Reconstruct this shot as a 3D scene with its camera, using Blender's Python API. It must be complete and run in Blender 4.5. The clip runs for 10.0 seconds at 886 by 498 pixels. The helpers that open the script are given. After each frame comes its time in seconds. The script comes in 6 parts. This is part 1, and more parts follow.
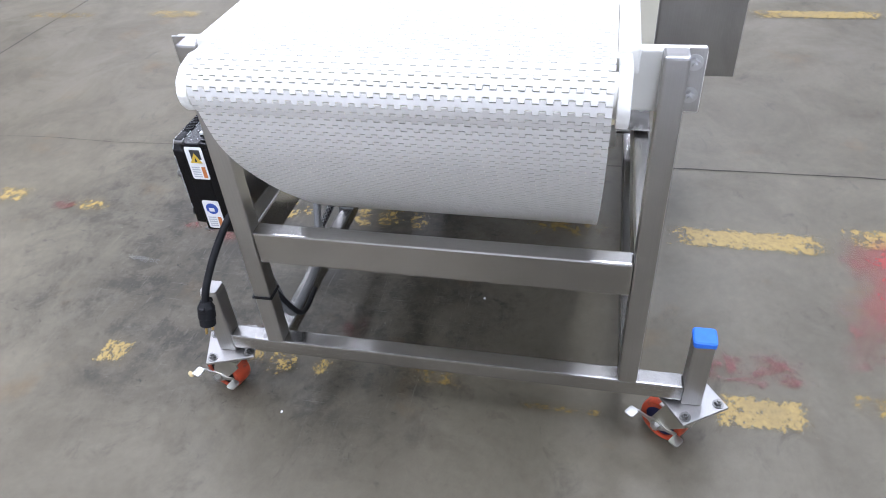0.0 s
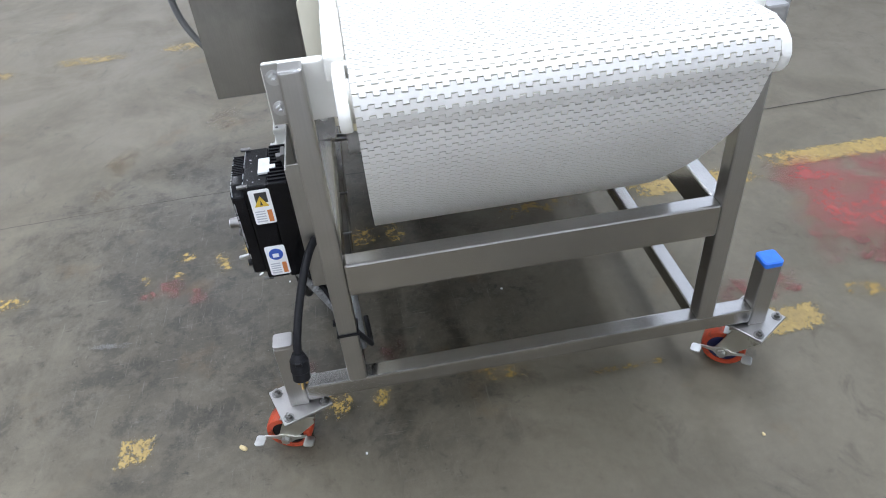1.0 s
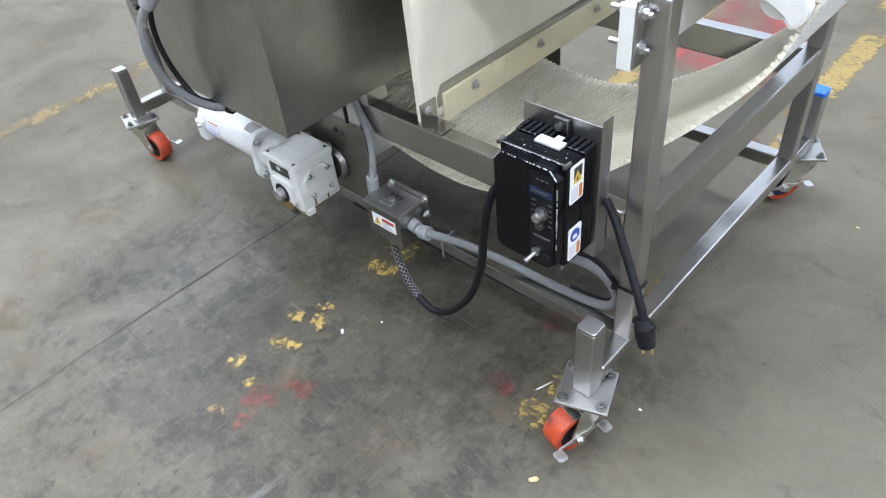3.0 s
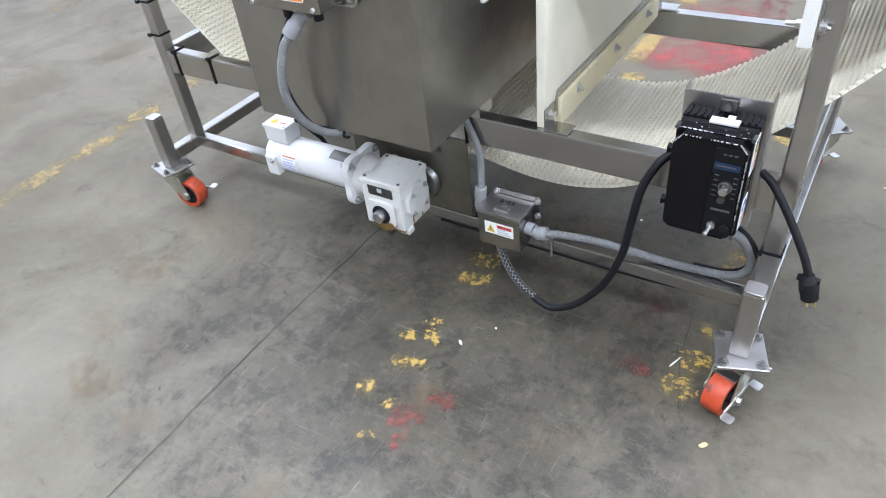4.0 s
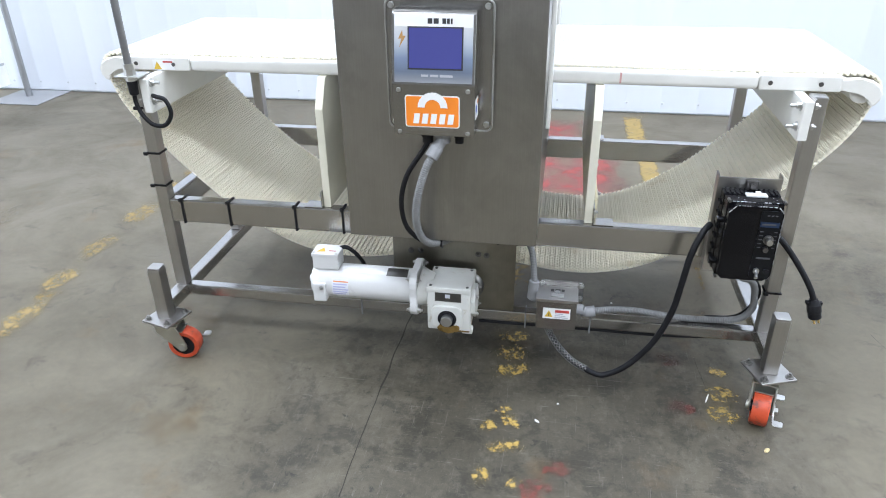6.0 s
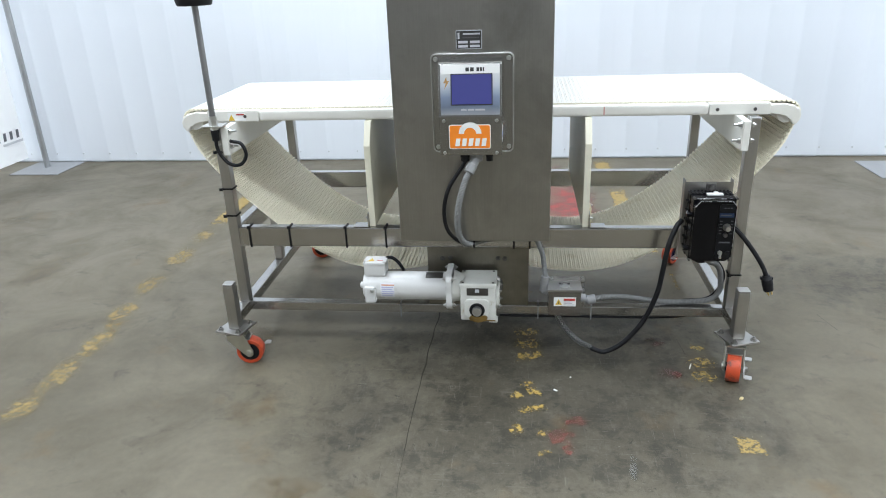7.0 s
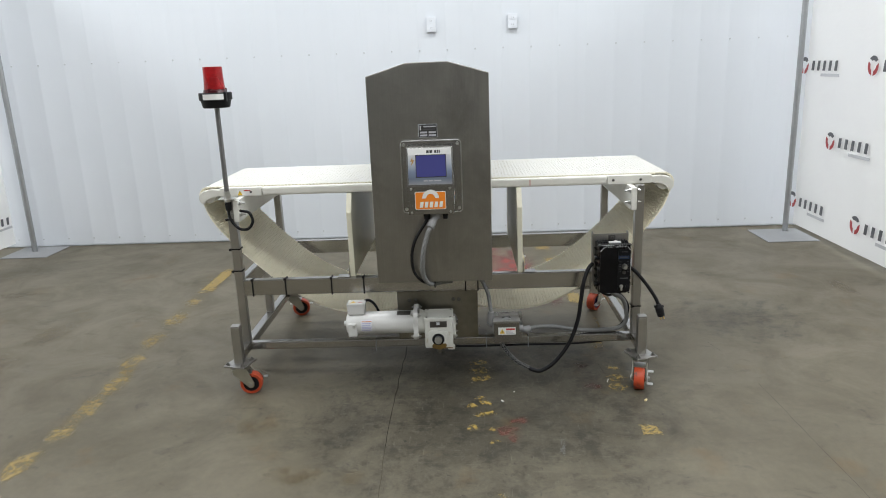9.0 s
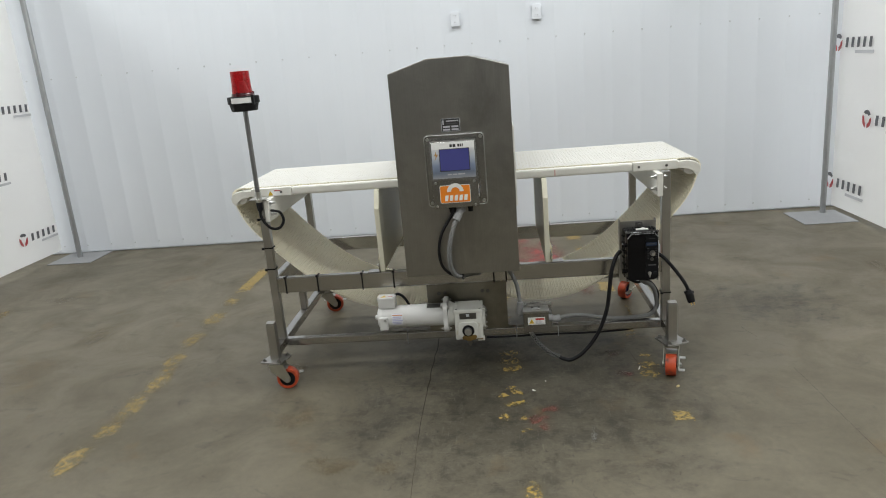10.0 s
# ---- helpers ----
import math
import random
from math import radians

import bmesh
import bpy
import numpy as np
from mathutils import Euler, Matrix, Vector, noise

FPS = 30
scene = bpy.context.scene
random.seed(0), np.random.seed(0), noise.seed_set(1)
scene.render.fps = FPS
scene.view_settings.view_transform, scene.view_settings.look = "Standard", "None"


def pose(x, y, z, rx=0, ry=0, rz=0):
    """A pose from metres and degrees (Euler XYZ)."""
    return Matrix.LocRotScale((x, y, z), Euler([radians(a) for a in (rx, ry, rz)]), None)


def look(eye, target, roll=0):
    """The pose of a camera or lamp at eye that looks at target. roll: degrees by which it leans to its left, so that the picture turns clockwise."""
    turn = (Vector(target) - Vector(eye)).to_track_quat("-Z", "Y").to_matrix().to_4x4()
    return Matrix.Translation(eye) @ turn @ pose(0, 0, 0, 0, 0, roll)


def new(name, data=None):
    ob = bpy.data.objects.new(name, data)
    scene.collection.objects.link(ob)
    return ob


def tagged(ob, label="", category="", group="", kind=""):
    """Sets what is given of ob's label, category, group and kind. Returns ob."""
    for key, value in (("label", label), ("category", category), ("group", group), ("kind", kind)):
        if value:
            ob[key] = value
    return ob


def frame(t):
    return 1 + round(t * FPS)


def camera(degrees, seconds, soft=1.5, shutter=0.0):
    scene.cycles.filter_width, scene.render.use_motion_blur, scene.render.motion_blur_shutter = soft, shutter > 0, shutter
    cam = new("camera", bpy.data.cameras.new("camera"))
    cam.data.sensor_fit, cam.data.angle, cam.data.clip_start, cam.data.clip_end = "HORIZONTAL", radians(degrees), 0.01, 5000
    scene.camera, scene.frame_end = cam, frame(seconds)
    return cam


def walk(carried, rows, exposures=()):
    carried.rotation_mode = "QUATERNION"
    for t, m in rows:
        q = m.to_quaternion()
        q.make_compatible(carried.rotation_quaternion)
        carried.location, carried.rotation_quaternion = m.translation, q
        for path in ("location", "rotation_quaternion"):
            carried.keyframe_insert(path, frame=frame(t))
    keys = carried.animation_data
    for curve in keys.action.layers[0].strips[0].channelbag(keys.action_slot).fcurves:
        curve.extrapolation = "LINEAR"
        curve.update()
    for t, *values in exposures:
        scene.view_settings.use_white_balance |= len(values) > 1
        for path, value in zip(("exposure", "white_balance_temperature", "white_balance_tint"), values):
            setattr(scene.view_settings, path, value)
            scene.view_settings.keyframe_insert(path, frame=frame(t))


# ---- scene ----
cam = camera(65.0, 10.0, soft=1.0)
PATH = [
    (0, (1.917, 0.278, 1.33), (0.41, -0.117, 0.076), -4.6),
    (0.5, (1.913, -0.019, 1.331), (0.372, -0.188, 0.068), -3.9),
    (1, (1.936, -0.292, 1.333), (0.392, -0.121, 0.073), -5.2),
    (1.5, (1.816, -0.553, 1.296), (0.349, -0.107, 0.011), -4.7),
    (2, (1.685, -0.806, 1.312), (0.391, -0.087, -0.034), -3.0),
    (2.5, (1.557, -1.089, 1.323), (0.434, -0.156, -0.043), -3.6),
    (3, (1.368, -1.273, 1.301), (0.258, -0.258, -0.017), -7.1),
    (3.2, (1.277, -1.344, 1.295), (0.168, -0.33, -0.025), -9.6),
    (4.3, (0.888, -1.746, 1.342), (0.059, -0.401, 0.114), -5.2),
    (4.5, (0.796, -1.779, 1.34), (0.017, -0.379, 0.143), -4.4),
    (5, (0.545, -1.871, 1.339), (-0.061, -0.352, 0.187), -2.5),
    (5.5, (0.366, -2.027, 1.375), (-0.047, -0.389, 0.305), -2.6),
    (5.7, (0.324, -2.093, 1.379), (-0.027, -0.411, 0.356), -1.7),
    (6.8, (0.194, -2.663, 1.371), (-0.058, -0.826, 0.619), -0.8),
    (7, (0.155, -2.76, 1.4), (-0.065, -0.922, 0.643), -2.2),
    (7.5, (0.169, -2.965, 1.418), (0.022, -1.08, 0.768), -0.3),
    (8, (0.21, -3.144, 1.43), (0.067, -1.237, 0.844), -0.5),
    (8.5, (0.134, -3.352, 1.45), (0.019, -1.42, 0.946), -2.2),
    (9, (0.148, -3.464, 1.447), (0.077, -1.532, 0.935), -2.2),
    (9.5, (0.177, -3.491, 1.449), (0.073, -1.567, 0.914), -3.6),
    (10, (0.187, -3.5, 1.447), (0.013, -1.577, 0.926), -4.8),
]
walk(cam, [(t, look(eye, target, roll)) for t, eye, target, roll in PATH],
     [(0.0, 0.50, 5680, 19), (1.0, 0.24, 5800, 14), (2.0, 0.38, 6020, 9), (3.0, 0.72, 5740, 12.5), (5.0, 0.87, 5680, 15), (7.2, 0.27, 6060, 8.5), (8.5, -0.02, 6350, 10), (10.0, -0.36, 6700, 8.5)])

# ---- light ----
world = bpy.data.worlds.new("hall_air")
scene.world = world
world.use_nodes = True
world.node_tree.nodes["Background"].inputs[0].default_value = (0.80, 0.86, 1.0, 1)
world.node_tree.nodes["Background"].inputs[1].default_value = 0.03


def unseen_ceiling_lamp(x, y, watts, sx=2.4, sy=0.7):
    data = bpy.data.lights.new("unseen_ceiling_lamp", "AREA")
    data.shape, data.size, data.size_y = "RECTANGLE", sx, sy
    data.energy, data.color = watts, (0.955, 0.985, 1.0)
    ob = new("unseen_ceiling_lamp", data)
    ob.location = (x, y, 5.4)
    return ob


# No lamp is in view; the outer columns are added as side fill.
for ly, row in ((-6.5, (92, 76, 76, 115)), (-3.0, (155, 76, 92, 160)), (0.6, (330, 136, 136, 245))):
    for lx, watts in zip((-7.6, -1.7, 1.7, 7.6), row):
        unseen_ceiling_lamp(lx, ly, watts)


# ---- materials ----
def shader(name):
    m = bpy.data.materials.new(name)
    m.use_nodes = True
    nt = m.node_tree
    return m, nt, nt.nodes["Principled BSDF"]


def link(nt, a, b):
    nt.links.new(a, b)


def coords(nt, scale=(1, 1, 1), kind="Object"):
    tc = nt.nodes.new("ShaderNodeNewGeometry" if kind == "Position" else "ShaderNodeTexCoord")
    mp = nt.nodes.new("ShaderNodeMapping")
    mp.inputs["Scale"].default_value = scale
    link(nt, tc.outputs[kind], mp.inputs["Vector"])
    return mp.outputs["Vector"]


def noise_tex(nt, vec, scale, detail=4.0, rough=0.55, dist=0.0):
    n = nt.nodes.new("ShaderNodeTexNoise")
    n.inputs["Scale"].default_value = scale
    n.inputs["Detail"].default_value = detail
    n.inputs["Roughness"].default_value = rough
    n.inputs["Distortion"].default_value = dist
    link(nt, vec, n.inputs["Vector"])
    return n.outputs["Fac"]


def ramp(nt, fac, stops):
    r = nt.nodes.new("ShaderNodeValToRGB")
    el = r.color_ramp.elements
    while len(el) < len(stops):
        el.new(0.5)
    for e, (p, c) in zip(el, stops):
        e.position = p
        e.color = (*c, 1) if isinstance(c, tuple) else (c, c, c, 1)
    link(nt, fac, r.inputs["Fac"])
    return r.outputs["Color"]


def mix(nt, fac, a, b, mode="MIX"):
    n = nt.nodes.new("ShaderNodeMix")
    n.data_type, n.blend_type = "RGBA", mode
    for sock, v in ((n.inputs["Factor"], fac), (n.inputs["A"], a), (n.inputs["B"], b)):
        if isinstance(v, (int, float)):
            sock.default_value = v
        elif isinstance(v, tuple):
            sock.default_value = (*v, 1)
        else:
            link(nt, v, sock)
    return n.outputs["Result"]


def mathn(nt, op, a, b=0.0, c=0.0):
    n = nt.nodes.new("ShaderNodeMath")
    n.operation = op
    for sock, v in zip(n.inputs, (a, b, c)):
        if isinstance(v, (int, float)):
            sock.default_value = v
        else:
            link(nt, v, sock)
    return n.outputs["Value"]


def bump(nt, bsdf, height, strength=0.2, distance=0.002):
    b = nt.nodes.new("ShaderNodeBump")
    b.inputs["Strength"].default_value = strength
    b.inputs["Distance"].default_value = distance
    link(nt, height, b.inputs["Height"])
    link(nt, b.outputs["Normal"], bsdf.inputs["Normal"])


def steel(name, base, rough, stretch, blotch=0.08, smudge=0.0):
    """Brushed stainless steel; stretch is small along the grain."""
    m, nt, b = shader(name)
    fine = noise_tex(nt, coords(nt, stretch), 420, 3, 0.6)
    wide = noise_tex(nt, coords(nt), 7, 5, 0.6)
    tone = ramp(nt, wide, [(0.3, tuple(c * (1 - blotch) for c in base)), (0.7, tuple(min(1, c * (1 + blotch)) for c in base))])
    if smudge:
        wiped = noise_tex(nt, coords(nt, (1, 1, 0.45)), 3.6, 7, 0.62, 0.7)
        tone = mix(nt, ramp(nt, wiped, [(0.50, 0.0), (0.66, smudge)]), tone, tuple(c * 0.62 for c in base))
    streak = ramp(nt, fine, [(0.3, 0.935), (0.7, 1.0)])
    link(nt, mix(nt, 1.0, tone, streak, "MULTIPLY"), b.inputs["Base Color"])
    b.inputs["Metallic"].default_value = 1.0
    r = mathn(nt, "MULTIPLY_ADD", fine, 0.03, rough - 0.015)
    r = mathn(nt, "MULTIPLY_ADD", wide, 0.06, mathn(nt, "SUBTRACT", r, 0.03))
    link(nt, r, b.inputs["Roughness"])
    bump(nt, b, fine, 0.02, 0.0003)
    return m


def plain(name, base, rough, metal=0.0, vary=0.08, grain=0.06, scale=9.0, bumpy=0.1, dirt=None, dirt_at=0.62, coat=0.0, kind="Object"):
    """Painted, moulded or cast surface with uneven tone, fine grain and, where given, dirt."""
    m, nt, b = shader(name)
    v = coords(nt, kind=kind)
    wide = noise_tex(nt, v, scale, 5, 0.6)
    fine = noise_tex(nt, v, scale * 40, 3, 0.6)
    lo = tuple(c * (1 - vary) for c in base)
    hi = tuple(min(1, c * (1 + vary)) for c in base)
    col = ramp(nt, wide, [(0.3, lo), (0.7, hi)])
    if dirt:
        mask = ramp(nt, noise_tex(nt, v, scale * 2.3, 8, 0.68, 0.4), [(dirt_at, 0.0), (dirt_at + 0.12, 0.85)])
        col = mix(nt, mask, col, dirt)
    link(nt, col, b.inputs["Base Color"])
    b.inputs["Metallic"].default_value = metal
    link(nt, mathn(nt, "MULTIPLY_ADD", wide, 0.18, rough - 0.09), b.inputs["Roughness"])
    b.inputs["Coat Weight"].default_value = coat
    bump(nt, b, fine, bumpy, 0.001)
    return m


M_STEEL_X = steel("steel_grain_along_x", (0.46, 0.45, 0.435), 0.25, (0.008, 1, 1))
M_STEEL_Y = steel("steel_grain_along_y", (0.46, 0.45, 0.435), 0.25, (1, 0.008, 1))
M_STEEL_Z = steel("steel_grain_upright", (0.46, 0.45, 0.435), 0.33, (1, 1, 0.008))
M_HEAD = steel("steel_sheet", (0.350, 0.341, 0.321), 0.33, (1, 1, 0.02), 0.10, 0.65)
M_PLATE = steel("steel_plate", (0.42, 0.41, 0.395), 0.40, (0.2, 1, 1))
M_CASE = steel("steel_case", (0.34, 0.335, 0.325), 0.24, (0.008, 1, 1))
M_STAINED = steel("stained_steel", (0.25, 0.235, 0.195), 0.38, (1, 1, 0.05), 0.22)
M_WORN = plain("worn_metal", (0.42, 0.42, 0.43), 0.40, 0.6, 0.3, scale=60)
M_WIRE = plain("wire_braid", (0.30, 0.30, 0.29), 0.45, 1.0)
M_ZINC = plain("zinc_plated_steel", (0.62, 0.62, 0.60), 0.32, 1.0, 0.12, dirt=(0.20, 0.18, 0.15), dirt_at=0.60)
M_BOLT = plain("bolt_steel", (0.54, 0.54, 0.53), 0.36, 1.0, 0.1)
M_FORK = plain("dull_zinc_fork", (0.50, 0.49, 0.43), 0.40, 1.0, 0.15, dirt=(0.17, 0.15, 0.12), dirt_at=0.58)
M_NUT = plain("weathered_nut", (0.26, 0.255, 0.245), 0.40, 1.0, 0.25, scale=40)
M_DARKSTEEL = plain("dark_steel", (0.16, 0.155, 0.15), 0.45, 1.0, 0.2)
M_UHMW = plain("white_polymer", (0.755, 0.745, 0.695), 0.42, vary=0.05, bumpy=0.08)
M_WEAR = plain("yellowed_polymer", (0.70, 0.64, 0.43), 0.42, vary=0.06, bumpy=0.08, dirt=(0.46, 0.38, 0.22), dirt_at=0.62)
M_CREAM = plain("aged_cream_polymer", (0.75, 0.72, 0.585), 0.42, vary=0.05, bumpy=0.08, dirt=(0.55, 0.49, 0.36), dirt_at=0.66)
M_BELT = plain("belt_acetal", (0.88, 0.87, 0.83), 0.40, vary=0.02, bumpy=0.05, scale=5, dirt=(0.84, 0.80, 0.69), dirt_at=0.64, kind="Position")


def translucent(m, share):
    """Lets light through a thin plastic part."""
    nt = m.node_tree
    b, out = nt.nodes["Principled BSDF"], nt.nodes["Material Output"]
    tr = nt.nodes.new("ShaderNodeBsdfTranslucent")
    tr.inputs["Color"].default_value = (0.96, 0.945, 0.90, 1)
    mx = nt.nodes.new("ShaderNodeMixShader")
    mx.inputs["Fac"].default_value = share
    link(nt, b.outputs["BSDF"], mx.inputs[1])
    link(nt, tr.outputs["BSDF"], mx.inputs[2])
    link(nt, mx.outputs["Shader"], out.inputs["Surface"])


translucent(M_BELT, 0.24)
M_BELT_UNDER = plain("belt_underside", (0.96, 0.905, 0.735), 0.45, vary=0.03, bumpy=0.05, scale=6, dirt=(0.78, 0.69, 0.48), dirt_at=0.58, kind="Position")
translucent(M_BELT_UNDER, 0.06)
# Pins and finger ends are darker: the shade in the belt slots is coloured in.
M_BELT_PIN = plain("belt_hinge_pin", (0.30, 0.285, 0.255), 0.5, vary=0.15, scale=30, kind="Position")
M_BELT_JOINT = plain("belt_joint_shade", (0.58, 0.56, 0.50), 0.55, vary=0.15, scale=30, kind="Position")
translucent(M_BELT_JOINT, 0.06)
M_BLACK = plain("black_enamel", (0.0040, 0.0040, 0.0052), 0.24, vary=0.3, bumpy=0.04, scale=10, dirt=(0.10, 0.10, 0.11), dirt_at=0.74)
M_PANEL = plain("black_overlay", (0.006, 0.0065, 0.008), 0.30, vary=0.2)
M_BLUEBAND = plain("blue_print", (0.006, 0.022, 0.062), 0.4)
M_RUBBER = plain("black_rubber", (0.011, 0.011, 0.0125), 0.50, vary=0.25, bumpy=0.2, scale=20, dirt=(0.07, 0.066, 0.062), dirt_at=0.70)
for dark in (M_BLACK, M_PANEL, M_RUBBER):
    dark.node_tree.nodes["Principled BSDF"].inputs["Specular IOR Level"].default_value = 0.20
M_CAST = plain("white_cast_enamel", (0.60, 0.60, 0.56), 0.42, vary=0.06, bumpy=0.35, scale=14, dirt=(0.36, 0.30, 0.17), dirt_at=0.60)
M_WHITE = plain("white_enamel", (0.64, 0.64, 0.63), 0.30, vary=0.03, bumpy=0.1, scale=12, dirt=(0.55, 0.50, 0.36), dirt_at=0.68, coat=0.2)
M_ORANGE = plain("orange_polyurethane", (0.46, 0.062, 0.020), 0.42, vary=0.22, bumpy=0.25, scale=22, dirt=(0.11, 0.045, 0.032), dirt_at=0.53)
M_CONDUIT = plain("grey_conduit", (0.175, 0.177, 0.175), 0.55, vary=0.07, bumpy=0.15, scale=14)
M_GREY = plain("grey_fitting", (0.25, 0.252, 0.255), 0.5, vary=0.06)
M_LENS_RING = plain("dark_red_plastic", (0.060, 0.004, 0.008), 0.2, vary=0.1)
M_REDMARK = plain("faded_red_ink", (0.62, 0.36, 0.33), 0.5, vary=0.1)
M_GREASE = plain("amber_grease", (0.17, 0.105, 0.026), 0.3, vary=0.3, scale=40)
M_PAPER = plain("label_paper", (0.80, 0.80, 0.79), 0.45, vary=0.03, scale=30)
M_YELLOW = plain("label_yellow", (0.62, 0.42, 0.04), 0.45, vary=0.05)
M_LABRED = plain("label_red", (0.45, 0.05, 0.04), 0.45)
M_LABORANGE = plain("label_orange", (0.55, 0.19, 0.05), 0.45)
M_BRONZE = plain("label_bronze", (0.42, 0.24, 0.08), 0.45)
M_LABBLUE = plain("label_blue", (0.03, 0.08, 0.36), 0.45)
M_INK = plain("label_ink", (0.03, 0.03, 0.03), 0.5)
M_FAINT = plain("label_faint_print", (0.45, 0.45, 0.48), 0.5)
M_PALE = plain("label_pale", (0.70, 0.71, 0.76), 0.45, vary=0.04, scale=30)
M_VIOLET = plain("label_violet_print", (0.42, 0.42, 0.62), 0.5)
M_DIM = plain("dim_print", (0.07, 0.07, 0.075), 0.5)
M_BADGE = plain("orange_badge", (0.84, 0.24, 0.02), 0.35, vary=0.03)
M_STICKER = plain("worn_white_sticker", (0.55, 0.55, 0.54), 0.5, vary=0.12, scale=60)
M_BLUEHUB = plain("blue_hub", (0.012, 0.016, 0.075), 0.5, vary=0.25, scale=30)
M_TAPE = plain("blue_tape", (0.035, 0.17, 0.72), 0.55, vary=0.15, scale=50)
M_BRASS = plain("brass", (0.72, 0.52, 0.22), 0.3, 1.0)
M_SILVER = plain("silver_overlay", (0.62, 0.65, 0.70), 0.30, 0.3, vary=0.1, scale=20)
M_POLE = plain("grey_pole", (0.40, 0.41, 0.42), 0.38, 0.85, vary=0.08)
M_SCREW = plain("painted_screw", (0.55, 0.57, 0.60), 0.45, vary=0.1)
M_MAST = plain("dull_grey_pole", (0.25, 0.25, 0.255), 0.42, 0.8, vary=0.1)
M_BASE = plain("grey_powder_coat", (0.27, 0.275, 0.285), 0.55, vary=0.08, bumpy=0.2)
M_LOGO_DARK = plain("banner_ink_dark", (0.10, 0.10, 0.11), 0.5)
M_LOGO_RED = plain("banner_ink_red", (0.36, 0.045, 0.05), 0.5)
M_LOGO_GREY = plain("banner_ink_grey", (0.50, 0.50, 0.52), 0.5)
M_CHIP = plain("wood_chip", (0.52, 0.42, 0.22), 0.7, vary=0.2)
M_SCRAP = plain("paper_scrap", (0.72, 0.72, 0.70), 0.7)
M_OUTLET = plain("outlet_plastic", (0.76, 0.79, 0.84), 0.4, vary=0.03)
M_SLOT = plain("outlet_slot", (0.25, 0.25, 0.27), 0.6)
# Tones of the unseen hall sides, picked for how much light they throw back.
M_HALL = plain("hall_bounce_white", (0.80, 0.805, 0.81), 0.7, vary=0.06, scale=1.5)
M_HALL_GREY = plain("hall_bounce_grey", (0.42, 0.42, 0.42), 0.7, vary=0.06, scale=1.5)
M_HALL_DARK = plain("hall_bounce_dark", (0.24, 0.235, 0.225), 0.7, vary=0.06, scale=1.5)


def screen_material():
    m, nt, b = shader("lit_display")
    b.inputs["Base Color"].default_value = (0.02, 0.02, 0.08, 1)
    b.inputs["Roughness"].default_value = 0.18
    b.inputs["Emission Color"].default_value = (0.050, 0.055, 0.20, 1)
    b.inputs["Emission Strength"].default_value = 0.6
    return m


def lens_material():
    m, nt, b = shader("red_lens")
    b.inputs["Base Color"].default_value = (0.50, 0.006, 0.010, 1)
    b.inputs["Roughness"].default_value = 0.12
    b.inputs["Transmission Weight"].default_value = 0.65
    b.inputs["IOR"].default_value = 1.49
    return m


def overlay_material():
    """Printed overlay: white at the top, fading into blue-grey lower down."""
    m, nt, b = shader("printed_overlay")
    sep = nt.nodes.new("ShaderNodeSeparateXYZ")
    link(nt, coords(nt, (1, 1, 1), "Generated"), sep.inputs["Vector"])
    col = ramp(nt, sep.outputs["Z"], [(0.0, (0.30, 0.31, 0.33)), (0.16, (0.15, 0.18, 0.24)), (0.36, (0.22, 0.27, 0.38)), (0.58, (0.50, 0.54, 0.60)), (0.80, (0.66, 0.67, 0.68))])
    link(nt, col, b.inputs["Base Color"])
    b.inputs["Roughness"].default_value = 0.32
    b.inputs["Metallic"].default_value = 0.25
    return m


M_OVERLAY = overlay_material()
M_SCREEN, M_LENS = screen_material(), lens_material()


